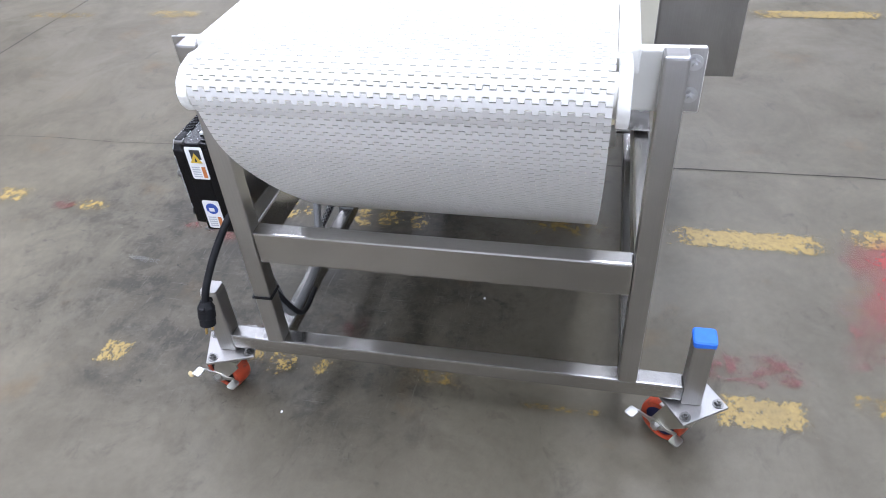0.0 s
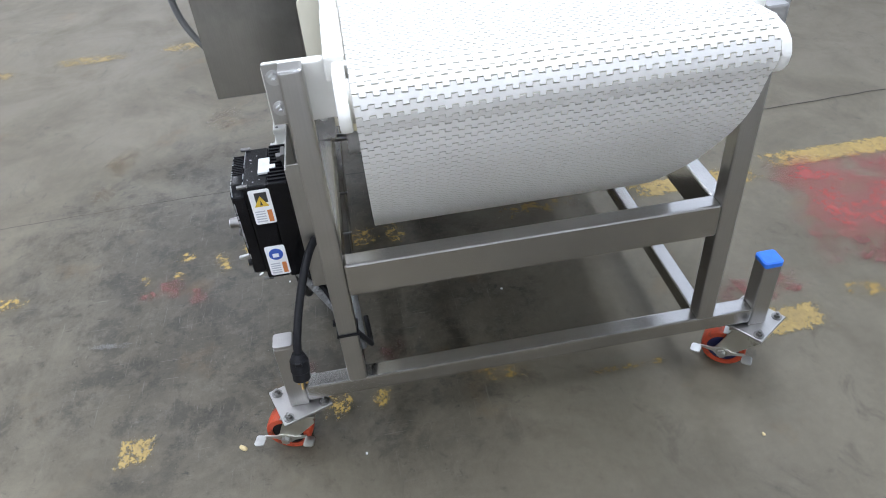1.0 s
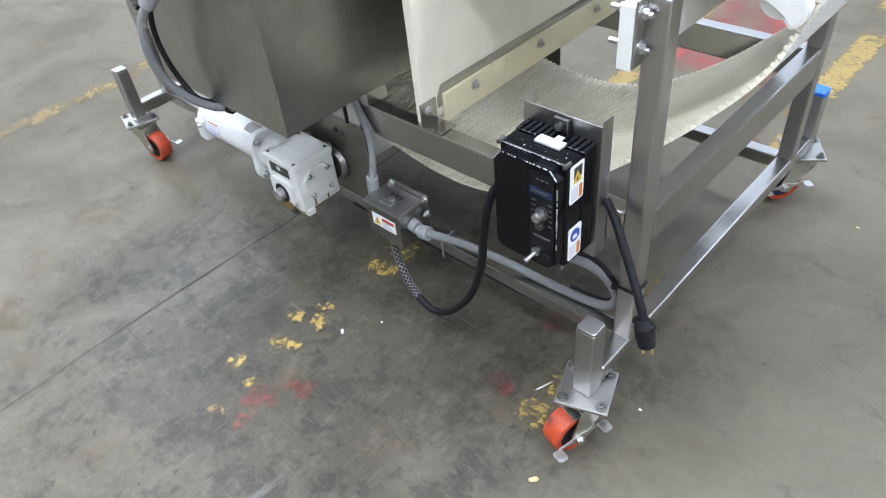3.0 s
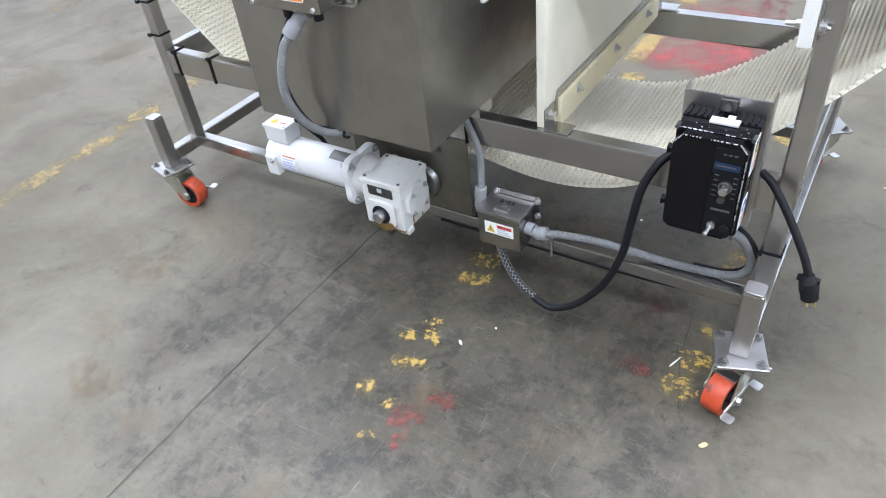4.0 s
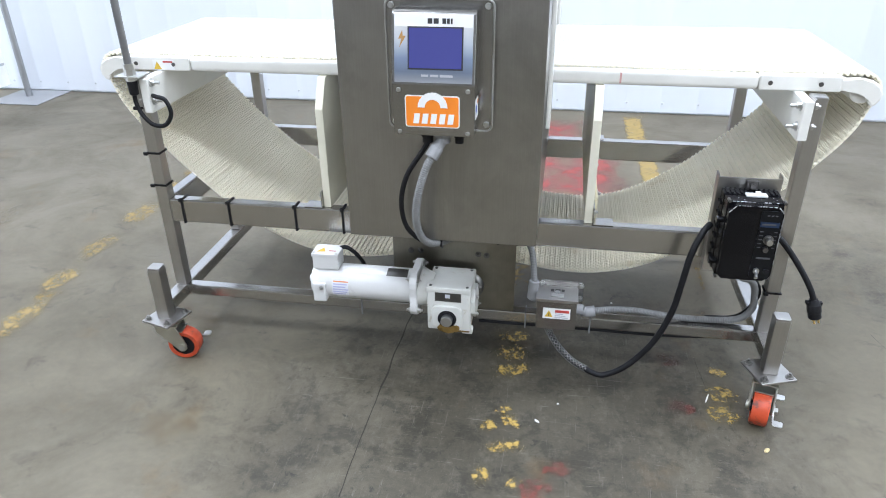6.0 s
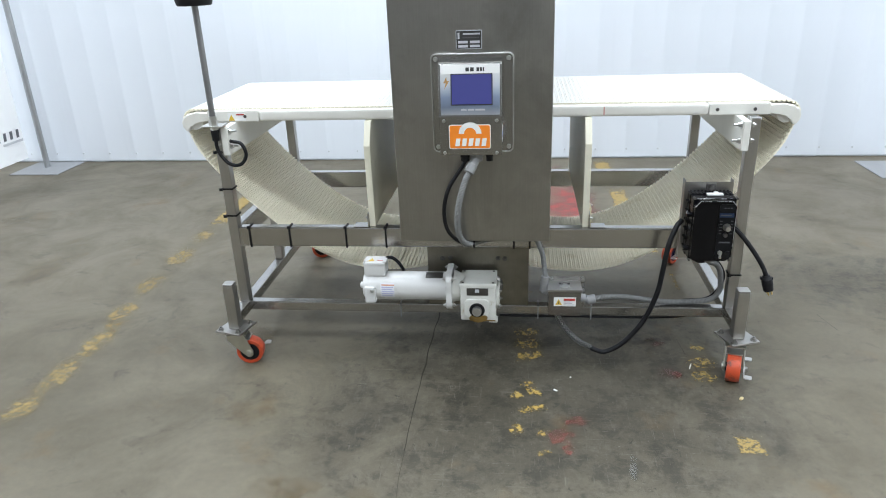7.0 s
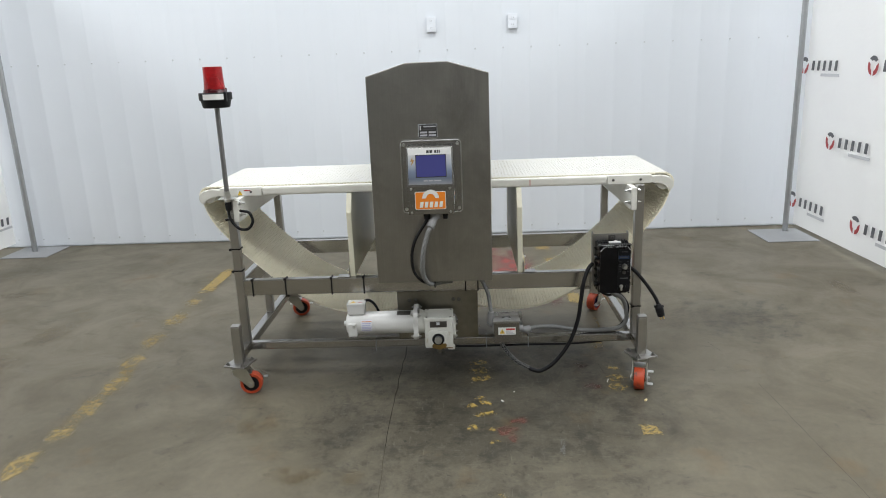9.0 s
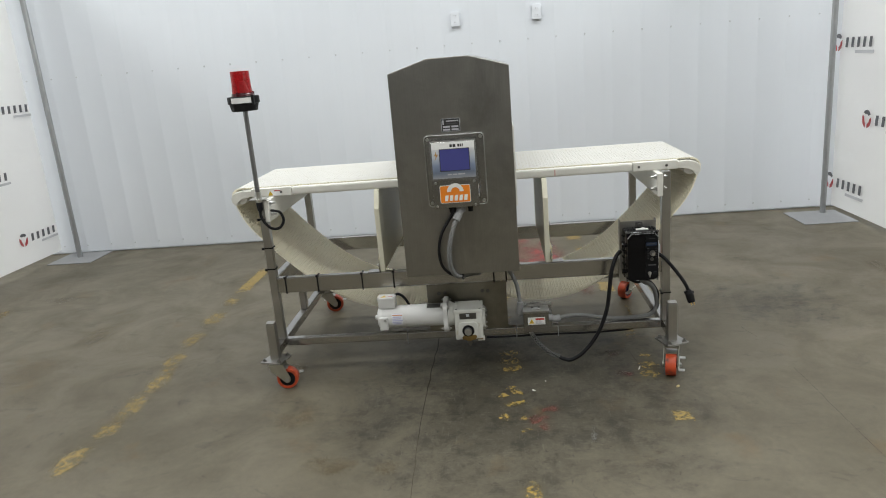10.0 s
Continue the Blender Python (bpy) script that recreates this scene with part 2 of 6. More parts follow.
def floor_material():
    m, nt, b = shader("worn_concrete")
    v = coords(nt)
    big = noise_tex(nt, v, 0.75, 6, 0.62, 0.6)
    mid = noise_tex(nt, v, 2.6, 8, 0.66, 0.5)
    fine = noise_tex(nt, v, 36, 8, 0.74)
    grit = noise_tex(nt, v, 420, 2, 0.6)
    col = ramp(nt, big, [(0.30, (0.1209, 0.1050, 0.0728)), (0.70, (0.1742, 0.1540, 0.1101))])
    col = mix(nt, ramp(nt, mid, [(0.42, 0.0), (0.68, 0.55)]), col, (0.0779, 0.0670, 0.0446))
    col = mix(nt, ramp(nt, noise_tex(nt, v, 1.1, 5, 0.55, 0.6), [(0.56, 0.0), (0.74, 0.30)]), col, (0.1794, 0.1610, 0.1183))
    # dark oily scuffs
    oil = ramp(nt, noise_tex(nt, coords(nt, (1, 1.4, 1)), 6.5, 9, 0.72, 0.8), [(0.58, 0.0), (0.72, 0.55)])
    col = mix(nt, oil, col, (0.0369, 0.0330, 0.0255))
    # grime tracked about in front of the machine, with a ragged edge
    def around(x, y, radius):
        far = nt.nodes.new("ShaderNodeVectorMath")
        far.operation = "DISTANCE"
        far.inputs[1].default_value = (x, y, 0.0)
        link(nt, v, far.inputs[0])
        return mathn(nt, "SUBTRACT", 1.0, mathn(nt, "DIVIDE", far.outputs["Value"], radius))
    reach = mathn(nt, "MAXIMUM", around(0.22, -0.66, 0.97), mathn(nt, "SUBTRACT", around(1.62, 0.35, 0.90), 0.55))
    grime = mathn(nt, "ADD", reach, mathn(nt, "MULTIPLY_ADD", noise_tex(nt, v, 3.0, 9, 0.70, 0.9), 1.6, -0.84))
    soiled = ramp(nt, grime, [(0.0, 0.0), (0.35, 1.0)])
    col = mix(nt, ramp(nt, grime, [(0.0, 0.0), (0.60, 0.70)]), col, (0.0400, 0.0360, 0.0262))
    # flakes of dark crust and bare spots between them
    flake = noise_tex(nt, v, 8.0, 14, 0.74, 0.15)
    col = mix(nt, mathn(nt, "MULTIPLY", ramp(nt, flake, [(0.50, 0.0), (0.57, 0.54)]), soiled), col, (0.0270, 0.0245, 0.0190))
    bare = noise_tex(nt, coords(nt, (1.25, 1.0, 1)), 13, 13, 0.76, 0.1)
    col = mix(nt, mathn(nt, "MULTIPLY", ramp(nt, bare, [(0.53, 0.0), (0.61, 0.42)]), soiled), col, (0.1300, 0.1180, 0.0890))
    fleck = noise_tex(nt, v, 85, 4, 0.70)
    col = mix(nt, mathn(nt, "MULTIPLY", ramp(nt, fleck, [(0.665, 0.0), (0.69, 0.60)]), soiled), col, (0.2100, 0.1980, 0.1650))
    spots = noise_tex(nt, v, 24, 7, 0.75, 0.7)
    col = mix(nt, mathn(nt, "MULTIPLY", ramp(nt, spots, [(0.60, 0.0), (0.66, 0.75)]), ramp(nt, mathn(nt, "ADD", grime, 0.25), [(0.1, 0.10), (0.6, 1.0)])), col, (0.0246, 0.0230, 0.0200))
    wisp = noise_tex(nt, coords(nt, (1.5, 1.0, 1)), 5.5, 9, 0.72, 1.4)
    col = mix(nt, ramp(nt, wisp, [(0.60, 0.0), (0.72, 0.20)]), col, (0.1691, 0.1530, 0.1138))
    speck = noise_tex(nt, v, 55, 7, 0.8)
    speck = ramp(nt, speck, [(0.34, 0.82), (0.50, 1.0), (0.68, 1.18)])
    col = mix(nt, ramp(nt, grime, [(0.0, 0.12), (0.45, 0.80)]), col, mix(nt, 1.0, col, speck, "MULTIPLY"))
    rust = ramp(nt, noise_tex(nt, coords(nt, (1.2, 1, 1)), 3.1, 6, 0.6), [(0.60, 0.0), (0.76, 0.45)])
    col = mix(nt, rust, col, (0.1537, 0.0920, 0.0309))
    # scratches
    sc = noise_tex(nt, coords(nt, (2, 34, 1)), 2.2, 6, 0.7, 0.6)
    col = mix(nt, ramp(nt, sc, [(0.66, 0.0), (0.72, 0.12)]), col, (0.2255, 0.2200, 0.1956))
    for stretch, shade in (((3, 70, 1), (0.2100, 0.1980, 0.1650)), ((60, 3.4, 1), (0.1900, 0.1780, 0.1450)), ((80, 5, 1), (0.0250, 0.0230, 0.0185))):
        cut = noise_tex(nt, coords(nt, stretch), 2.6, 7, 0.74, 0.9)
        col = mix(nt, mathn(nt, "MULTIPLY", ramp(nt, cut, [(0.60, 0.0), (0.67, 0.50)]), soiled), col, shade)
    col = mix(nt, 1.0, col, ramp(nt, fine, [(0.28, 0.88), (0.72, 1.09)]), "MULTIPLY")
    col = mix(nt, 1.0, col, ramp(nt, grit, [(0.3, 0.82), (0.7, 0.99)]), "MULTIPLY")
    link(nt, col, b.inputs["Base Color"])
    r = ramp(nt, mid, [(0.3, 0.36), (0.7, 0.56)])
    link(nt, mathn(nt, "MULTIPLY_ADD", fine, 0.10, r), b.inputs["Roughness"])
    b.inputs["Specular IOR Level"].default_value = 0.32
    bump(nt, b, mathn(nt, "ADD", mid, mathn(nt, "MULTIPLY", fine, 0.35)), 0.10, 0.004)
    return m


def paint_material(name, colour, cover, grain=22.0, soft=0.05, most=0.86, detail=9, rough=0.74, patch=False):
    """Flaked floor paint: ragged edges, bare patches and fine chips; cover is the share that is left."""
    m, nt, b = shader(name)
    uv = coords(nt, (1, 1, 1), "UV")
    v = coords(nt, (1, 1, 1), "Object")
    chips = noise_tex(nt, v, 90, 10, 0.82)
    flake = noise_tex(nt, v, grain, detail, rough)
    sep = nt.nodes.new("ShaderNodeSeparateXYZ")
    link(nt, uv, sep.inputs["Vector"])
    def edge(o):
        return mathn(nt, "SUBTRACT", 1.0, mathn(nt, "ABSOLUTE", mathn(nt, "MULTIPLY_ADD", o, 2.0, -1.0)))
    e = mathn(nt, "MINIMUM", edge(sep.outputs["X"]), edge(sep.outputs["Y"]))
    if patch:
        far = nt.nodes.new("ShaderNodeVectorMath")
        far.operation = "DISTANCE"
        far.inputs[1].default_value = (0.5, 0.5, 0.0)
        link(nt, uv, far.inputs[0])
        e = mathn(nt, "SUBTRACT", 1.0, mathn(nt, "MULTIPLY", far.outputs["Value"], 2.0))
    e = mathn(nt, "POWER", mathn(nt, "MAXIMUM", mathn(nt, "MINIMUM", mathn(nt, "MULTIPLY", e, 1.9), 1.0), 0.0), 0.6)
    s = mathn(nt, "ADD", mathn(nt, "MULTIPLY", chips, 0.55), mathn(nt, "MULTIPLY", flake, 0.75))
    s = mathn(nt, "ADD", s, mathn(nt, "MULTIPLY_ADD", e, 0.30, -0.30))
    cut = 0.65 + (0.5 - cover) * 0.42
    alpha = ramp(nt, s, [(cut - soft * 0.5, 0.0), (cut + soft, most)])
    link(nt, alpha, b.inputs["Alpha"])
    tone = ramp(nt, noise_tex(nt, v, 60, 6, 0.7), [(0.3, tuple(c * 0.66 for c in colour)), (0.7, colour)])
    dirty = ramp(nt, noise_tex(nt, v, 9, 7, 0.7), [(0.45, 0.0), (0.72, 0.65)])
    link(nt, mix(nt, dirty, tone, tuple(c * 0.40 + 0.03 for c in colour)), b.inputs["Base Color"])
    b.inputs["Roughness"].default_value = 0.5
    return m


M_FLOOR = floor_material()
M_YEL_OK = paint_material("floor_yellow_fair", (0.41, 0.29, 0.088), 0.78, 30.0, soft=0.05)
M_YEL_WORN = paint_material("floor_yellow_worn", (0.36, 0.24, 0.060), 0.47)
M_YEL_PATCH = paint_material("floor_yellow_patch", (0.45, 0.32, 0.10), 0.56, 34.0, 0.04, 0.88)
M_YEL_CHIP = paint_material("floor_yellow_chips", (0.50, 0.345, 0.085), 0.50, 42.0, 0.05, 0.86, patch=True)
M_YEL_TRACK = paint_material("floor_yellow_track", (0.36, 0.265, 0.100), 0.60, 15.0, 0.08, 0.82, patch=True)
M_YEL_GHOST = paint_material("floor_yellow_faint", (0.19, 0.135, 0.06), 0.50, soft=0.14, most=0.55, patch=True)
M_RED_OK = paint_material("floor_red_fair", (0.39, 0.082, 0.070), 0.70, 5.0, 0.13, 0.74, 6, 0.66)
M_RED_WORN = paint_material("floor_red_worn", (0.25, 0.055, 0.045), 0.52, 18.0, 0.07, 0.66, 9, 0.72, patch=True)
M_RED_CHIP = paint_material("floor_red_chips", (0.36, 0.060, 0.045), 0.48, 34.0, 0.08, 0.62, patch=True)
M_SCUFF = paint_material("floor_pale_scuff", (0.34, 0.34, 0.32), 0.52, 24.0, 0.12, 0.42)


def wall_material():
    m, nt, b = shader("white_sheet_metal")
    v = coords(nt)
    wide = noise_tex(nt, v, 0.8, 4, 0.5)
    streak = noise_tex(nt, coords(nt, (9, 1, 0.35)), 2.0, 5, 0.6)
    col = ramp(nt, wide, [(0.3, (0.695, 0.730, 0.780)), (0.7, (0.730, 0.762, 0.812))])
    col = mix(nt, ramp(nt, streak, [(0.55, 0.0), (0.8, 0.16)]), col, (0.60, 0.635, 0.68))
    link(nt, col, b.inputs["Base Color"])
    b.inputs["Roughness"].default_value = 0.42
    bump(nt, b, noise_tex(nt, v, 3.0, 3, 0.5), 0.09, 0.01)
    return m


def vinyl_material():
    m, nt, b = shader("banner_vinyl")
    v = coords(nt)
    col = ramp(nt, noise_tex(nt, v, 1.2, 4, 0.5), [(0.3, (0.86, 0.86, 0.86)), (0.7, (0.90, 0.90, 0.895))])
    link(nt, col, b.inputs["Base Color"])
    b.inputs["Roughness"].default_value = 0.55
    bump(nt, b, noise_tex(nt, coords(nt, (1, 1, 2.2)), 2.6, 3, 0.5, 0.3), 0.22, 0.03)
    return m


M_WALL, M_VINYL = wall_material(), vinyl_material()

# ---- mesh helpers ----
ORIGIN = {}


def thing(name, label, category, at=(0, 0, 0), group="", kind=""):
    ob = new(name)
    ob.empty_display_size = 0.05
    ob.location = at
    ORIGIN[ob] = Vector(at)
    return tagged(ob, label, category, group, kind)


def finish(bm, name, mat, smooth=True):
    bmesh.ops.recalc_face_normals(bm, faces=bm.faces)
    if smooth:
        # wide flats stay flat beside their narrow rounded edges
        for f in bm.faces:
            f.smooth = True
        for e in bm.edges:
            if len(e.link_faces) == 2:
                bend = e.calc_face_angle(0.0)
                small, large = sorted(f.calc_area() for f in e.link_faces)
                e.smooth = not (bend > 0.56 or (bend > 0.2 and large > 5 * small))
    me = bpy.data.meshes.new(name)
    bm.to_mesh(me)
    bm.free()
    me.materials.append(mat)
    return me


def part(name, bm, mat, parent, label=""):
    """One mesh under a thing or under a part; the bmesh is in world places."""
    bmesh.ops.translate(bm, verts=bm.verts, vec=-ORIGIN[parent])
    ob = new(name, finish(bm, name, mat))
    ob.parent = parent
    ORIGIN[ob] = ORIGIN[parent]
    return tagged(ob, label)


def solo(name, bm, mat, label, category, at=(0, 0, 0), group="", kind=""):
    """A thing that is one mesh."""
    bmesh.ops.translate(bm, verts=bm.verts, vec=-Vector(at))
    ob = new(name, finish(bm, name, mat))
    ob.location = at
    ORIGIN[ob] = Vector(at)
    return tagged(ob, label, category, group, kind)


def box(lo, hi, bev=0.0, seg=2, bm=None, m=None):
    bm = bm or bmesh.new()
    c = [(a + b) / 2 for a, b in zip(lo, hi)]
    s = [abs(b - a) for a, b in zip(lo, hi)]
    r = bmesh.ops.create_cube(bm, size=1.0, matrix=Matrix.Translation(c) @ Matrix.Diagonal((*s, 1)))
    vs = r["verts"]
    if bev:
        es = list({e for v in vs for e in v.link_edges})
        out = bmesh.ops.bevel(bm, geom=es, offset=bev, segments=seg, affect="EDGES", profile=0.6)
        vs = list({v for f in out["faces"] for v in f.verts})
    if m is not None:
        bmesh.ops.transform(bm, matrix=m, verts=list(vs))
    return bm


def rod(p0, p1, r0, r1=None, n=20, bev=0.0, bm=None):
    """A round bar or cone between two points."""
    bm = bm or bmesh.new()
    p0, p1 = Vector(p0), Vector(p1)
    r1 = r0 if r1 is None else r1
    d = p1 - p0
    mat = Matrix.Translation((p0 + p1) / 2) @ d.to_track_quat("Z", "Y").to_matrix().to_4x4()
    r = bmesh.ops.create_cone(bm, cap_ends=True, segments=n, radius1=r0, radius2=r1, depth=d.length, matrix=mat)
    if bev:
        es = [e for e in {e for v in r["verts"] for e in v.link_edges} if any(len(f.verts) > 4 for f in e.link_faces)]
        bmesh.ops.bevel(bm, geom=es, offset=bev, segments=2, affect="EDGES", profile=0.5)
    return bm


def slab(outline, axis, a, b, bev=0.0, bm=None):
    """An outline of (u, v) pairs drawn out from a to b along an axis; u, v are the two other axes in order."""
    bm = bm or bmesh.new()
    def at(u, v, w):
        return {"x": (w, u, v), "y": (u, w, v), "z": (u, v, w)}[axis]
    lo = [bm.verts.new(at(u, v, a)) for u, v in outline]
    hi = [bm.verts.new(at(u, v, b)) for u, v in outline]
    n = len(outline)
    faces = [bm.faces.new(lo[::-1]), bm.faces.new(hi)]
    for i in range(n):
        faces.append(bm.faces.new((lo[i], lo[(i + 1) % n], hi[(i + 1) % n], hi[i])))
    if bev:
        bmesh.ops.bevel(bm, geom=list({e for f in faces for e in f.edges}), offset=bev, segments=2, affect="EDGES", profile=0.6)
    return bm


def round_rect(u0, u1, v0, v1, r, n=4):
    pts = []
    for cu, cv, a0 in ((u1 - r, v1 - r, 0), (u0 + r, v1 - r, 90), (u0 + r, v0 + r, 180), (u1 - r, v0 + r, 270)):
        for i in range(n + 1):
            a = radians(a0 + 90 * i / n)
            pts.append((cu + r * math.cos(a), cv + r * math.sin(a)))
    return pts


def spline(pts, per=8):
    p = [Vector(q) for q in pts]
    p = [2 * p[0] - p[1], *p, 2 * p[-1] - p[-2]]
    out = []
    for i in range(1, len(p) - 2):
        for k in range(per):
            t = k / per
            a, b, c, d = p[i - 1:i + 3]
            out.append(0.5 * (2 * b + (c - a) * t + (2 * a - 5 * b + 4 * c - d) * t * t + (3 * b - a - 3 * c + d) * t ** 3))
    out.append(p[-2])
    return out


def hose(pts, r, n=12, per=8, bm=None, ribs=0.0):
    """A round cable along a smooth line; ribs gives it a corrugated skin."""
    bm = bm or bmesh.new()
    line = spline(pts, per)
    if ribs:
        # even steps along the line, two to a rib
        run = [0.0]
        for a, b in zip(line, line[1:]):
            run.append(run[-1] + (b - a).length)
        n_s = int(run[-1] / 0.0024)
        s = [run[-1] * i / n_s for i in range(n_s + 1)]
        cols = [np.interp(s, run, [p[k] for p in line]) for k in range(3)]
        line = [Vector(p) for p in zip(*cols)]
    up = Vector((0.13, 0.27, 0.95))
    rings = []
    for i, c in enumerate(line):
        d = (line[min(i + 1, len(line) - 1)] - line[max(i - 1, 0)]).normalized()
        side = d.cross(up)
        if side.length < 0.05:
            side = d.cross(Vector((1, 0, 0)))
        side.normalize()
        up = side.cross(d).normalized()
        rr = r * (1 + ribs * (i % 2))
        rings.append([bm.verts.new(c + rr * (math.cos(2 * math.pi * k / n) * side + math.sin(2 * math.pi * k / n) * up)) for k in range(n)])
    for a, b in zip(rings, rings[1:]):
        for k in range(n):
            bm.faces.new((a[k], a[(k + 1) % n], b[(k + 1) % n], b[k]))
    bm.faces.new(rings[0][::-1])
    bm.faces.new(rings[-1])
    return bm


def hexbolt(p, d, r=0.008, h=0.007, washer=True):
    """A hex head with its washer, standing on p and pointing along d."""
    p, d = Vector(p), Vector(d).normalized()
    bm = bmesh.new()
    if washer:
        rod(p, p + d * 0.002, r * 1.5, n=16, bm=bm)
    rod(p + d * 0.0018, p + d * (0.002 + h), r, r * 0.96, n=6, bm=bm)
    rod(p + d * (0.002 + h), p + d * (0.002 + h + r * 0.7), r * 0.5, n=10, bm=bm)
    return bm


def sheet(x0, x1, y0, y1, z, rot=0.0):
    """A flat mark on the floor with its own UV square."""
    bm = bmesh.new()
    uv = bm.loops.layers.uv.new("UVMap")
    vs = [bm.verts.new((x, y, z)) for x, y in ((x0, y0), (x1, y0), (x1, y1), (x0, y1))]
    f = bm.faces.new(vs)
    for l, c in zip(f.loops, ((0, 0), (1, 0), (1, 1), (0, 1))):
        l[uv].uv = c
    if rot:
        c = Vector(((x0 + x1) / 2, (y0 + y1) / 2, z))
        bmesh.ops.rotate(bm, verts=vs, cent=c, matrix=Matrix.Rotation(radians(rot), 3, "Z"))
    return bm


# ---- the hall ----
WALL_Y = 2.465
bm = bmesh.new()
vs = [bm.verts.new(p) for p in ((-9.2, -9.2, 0), (9.2, -9.2, 0), (9.2, 4, 0), (-9.2, 4, 0))]
bm.faces.new(vs)
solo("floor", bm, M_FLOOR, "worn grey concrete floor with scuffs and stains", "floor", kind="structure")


def ribbed_wall():
    """White sheet-metal cladding: flat pans with narrow raised ribs."""
    bm = bmesh.new()
    pitch, x = 0.2286, -9.0 - 0.002
    prof = []
    while x < 9.0:
        prof += [(x, 0.0), (x + 0.090, 0.0), (x + 0.098, 0.0014), (x + 0.112, 0.0014), (x + 0.120, 0.0)]
        x += pitch
    lo = [bm.verts.new((px, WALL_Y - d, 0.012)) for px, d in prof]
    hi = [bm.verts.new((px, WALL_Y - d, 5.6)) for px, d in prof]
    for i in range(len(prof) - 1):
        bm.faces.new((lo[i], lo[i + 1], hi[i + 1], hi[i]))
    box((-9, WALL_Y + 0.012, 0), (9, WALL_Y + 0.15, 5.6), bm=bm)
    return bm


wall_north = solo("wall_north", ribbed_wall(), M_WALL, "white ribbed sheet-metal wall with rows of screws", "wall", kind="structure")
for k in range(31):
    sx = -1.572 + 0.2286 * (k - 10)
    for sz in (0.072, 1.565):
        part("screw", rod((sx, WALL_Y + 0.001, sz), (sx, WALL_Y - 0.006, sz), 0.008, 0.006, 8), M_SCREW, wall_north)
# Unseen walls and ceiling, added to close the hall and steer bounce light.
solo("wall_west", box((-9.2, -9, 0), (-9, 4, 5.6)), M_HALL_GREY, "plain unseen hall wall, its tone set for bounce light", "wall", kind="structure")
solo("wall_east", box((9, -9, 0), (9.2, 4, 5.6)), M_HALL, "plain unseen hall wall, its tone set for bounce light", "wall", kind="structure")
solo("wall_south", box((-9, -9.2, 0), (9, -9, 5.6)), M_HALL_DARK, "plain unseen hall wall, its tone set for bounce light", "wall", kind="structure")
solo("ceiling", box((-9, -9, 5.6), (9, 4, 5.8)), M_HALL, "plain unseen hall ceiling, bright for bounce light", "ceiling", kind="structure")


def wall_outlet(x, z):
    o = thing("wall_outlet", "white double power outlet on the sheet-metal wall", "outlet", (x, WALL_Y, z), "outlets on the wall")
    part("cover_plate", slab(round_rect(x - 0.036, x + 0.036, z - 0.058, z + 0.058, 0.006), "y", WALL_Y - 0.022, WALL_Y - 0.0065, 0.002), M_OUTLET, o)
    for dz in (-0.026, 0.026):
        s = part("socket", slab(round_rect(x - 0.017, x + 0.017, z + dz - 0.015, z + dz + 0.015, 0.008), "y", WALL_Y - 0.0245, WALL_Y - 0.021), M_OUTLET, o)
        for dx in (-0.007, 0.007):
            part("slot", box((x + dx - 0.0015, WALL_Y - 0.0252, z + dz - 0.004), (x + dx + 0.0015, WALL_Y - 0.0243, z + dz + 0.005)), M_SLOT, s)


wall_outlet(-0.096, 1.765)
wall_outlet(0.563, 1.768)


# floor joints: narrow dark seams with a wandering line
def seam(a, b, width, mat=None):
    bm = bmesh.new()
    a, b = Vector((*a, 0)), Vector((*b, 0))
    d = (b - a).normalized()
    side = Vector((-d.y, d.x, 0))
    n = int((b - a).length / 0.035)
    prev = None
    for i in range(n + 1):
        p = a + (b - a) * (i / n)
        w = noise.noise(p * 2.3) * 0.016 + noise.noise(p * 11) * 0.005
        h = width * (0.55 + 0.6 * abs(noise.noise(p * 9 + Vector((5, 2, 1)))))
        pair = [bm.verts.new(p + side * (w + s * h / 2) + Vector((0, 0, 0.0012))) for s in (-1, 1)]
        if prev:
            bm.faces.new((prev[0], pair[0], pair[1], prev[1]))
        prev = pair
    return solo("floor_joint", bm, mat or M_CRACK, "dark crack in the concrete floor", "floor joint", kind="structure")


M_CRACK = plain("crack_dirt", (0.028, 0.023, 0.017), 0.8, vary=0.3, scale=30)
M_CRACK_DUST = plain("dusty_crack", (0.048, 0.040, 0.028), 0.8, vary=0.4, scale=30)
seam((-0.194, -0.58), (-0.235, 2.4), 0.0074)
seam((-0.190, -1.02), (-0.194, -0.58), 0.0046)
seam((-0.175, -2.40), (-0.190, -1.02), 0.0034, M_CRACK_DUST)
seam((-6.0, -2.78), (6.0, -2.74), 0.010)
seam((1.376, -0.05), (1.402, -0.19), 0.0022)
seam((1.448, -0.54), (1.462, -1.45), 0.0017)
seam((0.775, -0.28), (0.79, -0.46), 0.0018)
seam((0.79, -0.46), (0.84, -0.62), 0.0014)


LAYER = [0.0014]


def mark(x0, x1, y0, y1, mat, colour, rot=0.0):
    z = LAYER[0] = LAYER[0] + 0.00006
    solo("floor_marking", sheet(x0, x1, y0, y1, z, rot), mat, "flaking " + colour + " paint mark on the concrete floor", "floor marking",
         group="worn floor markings", kind="structure")


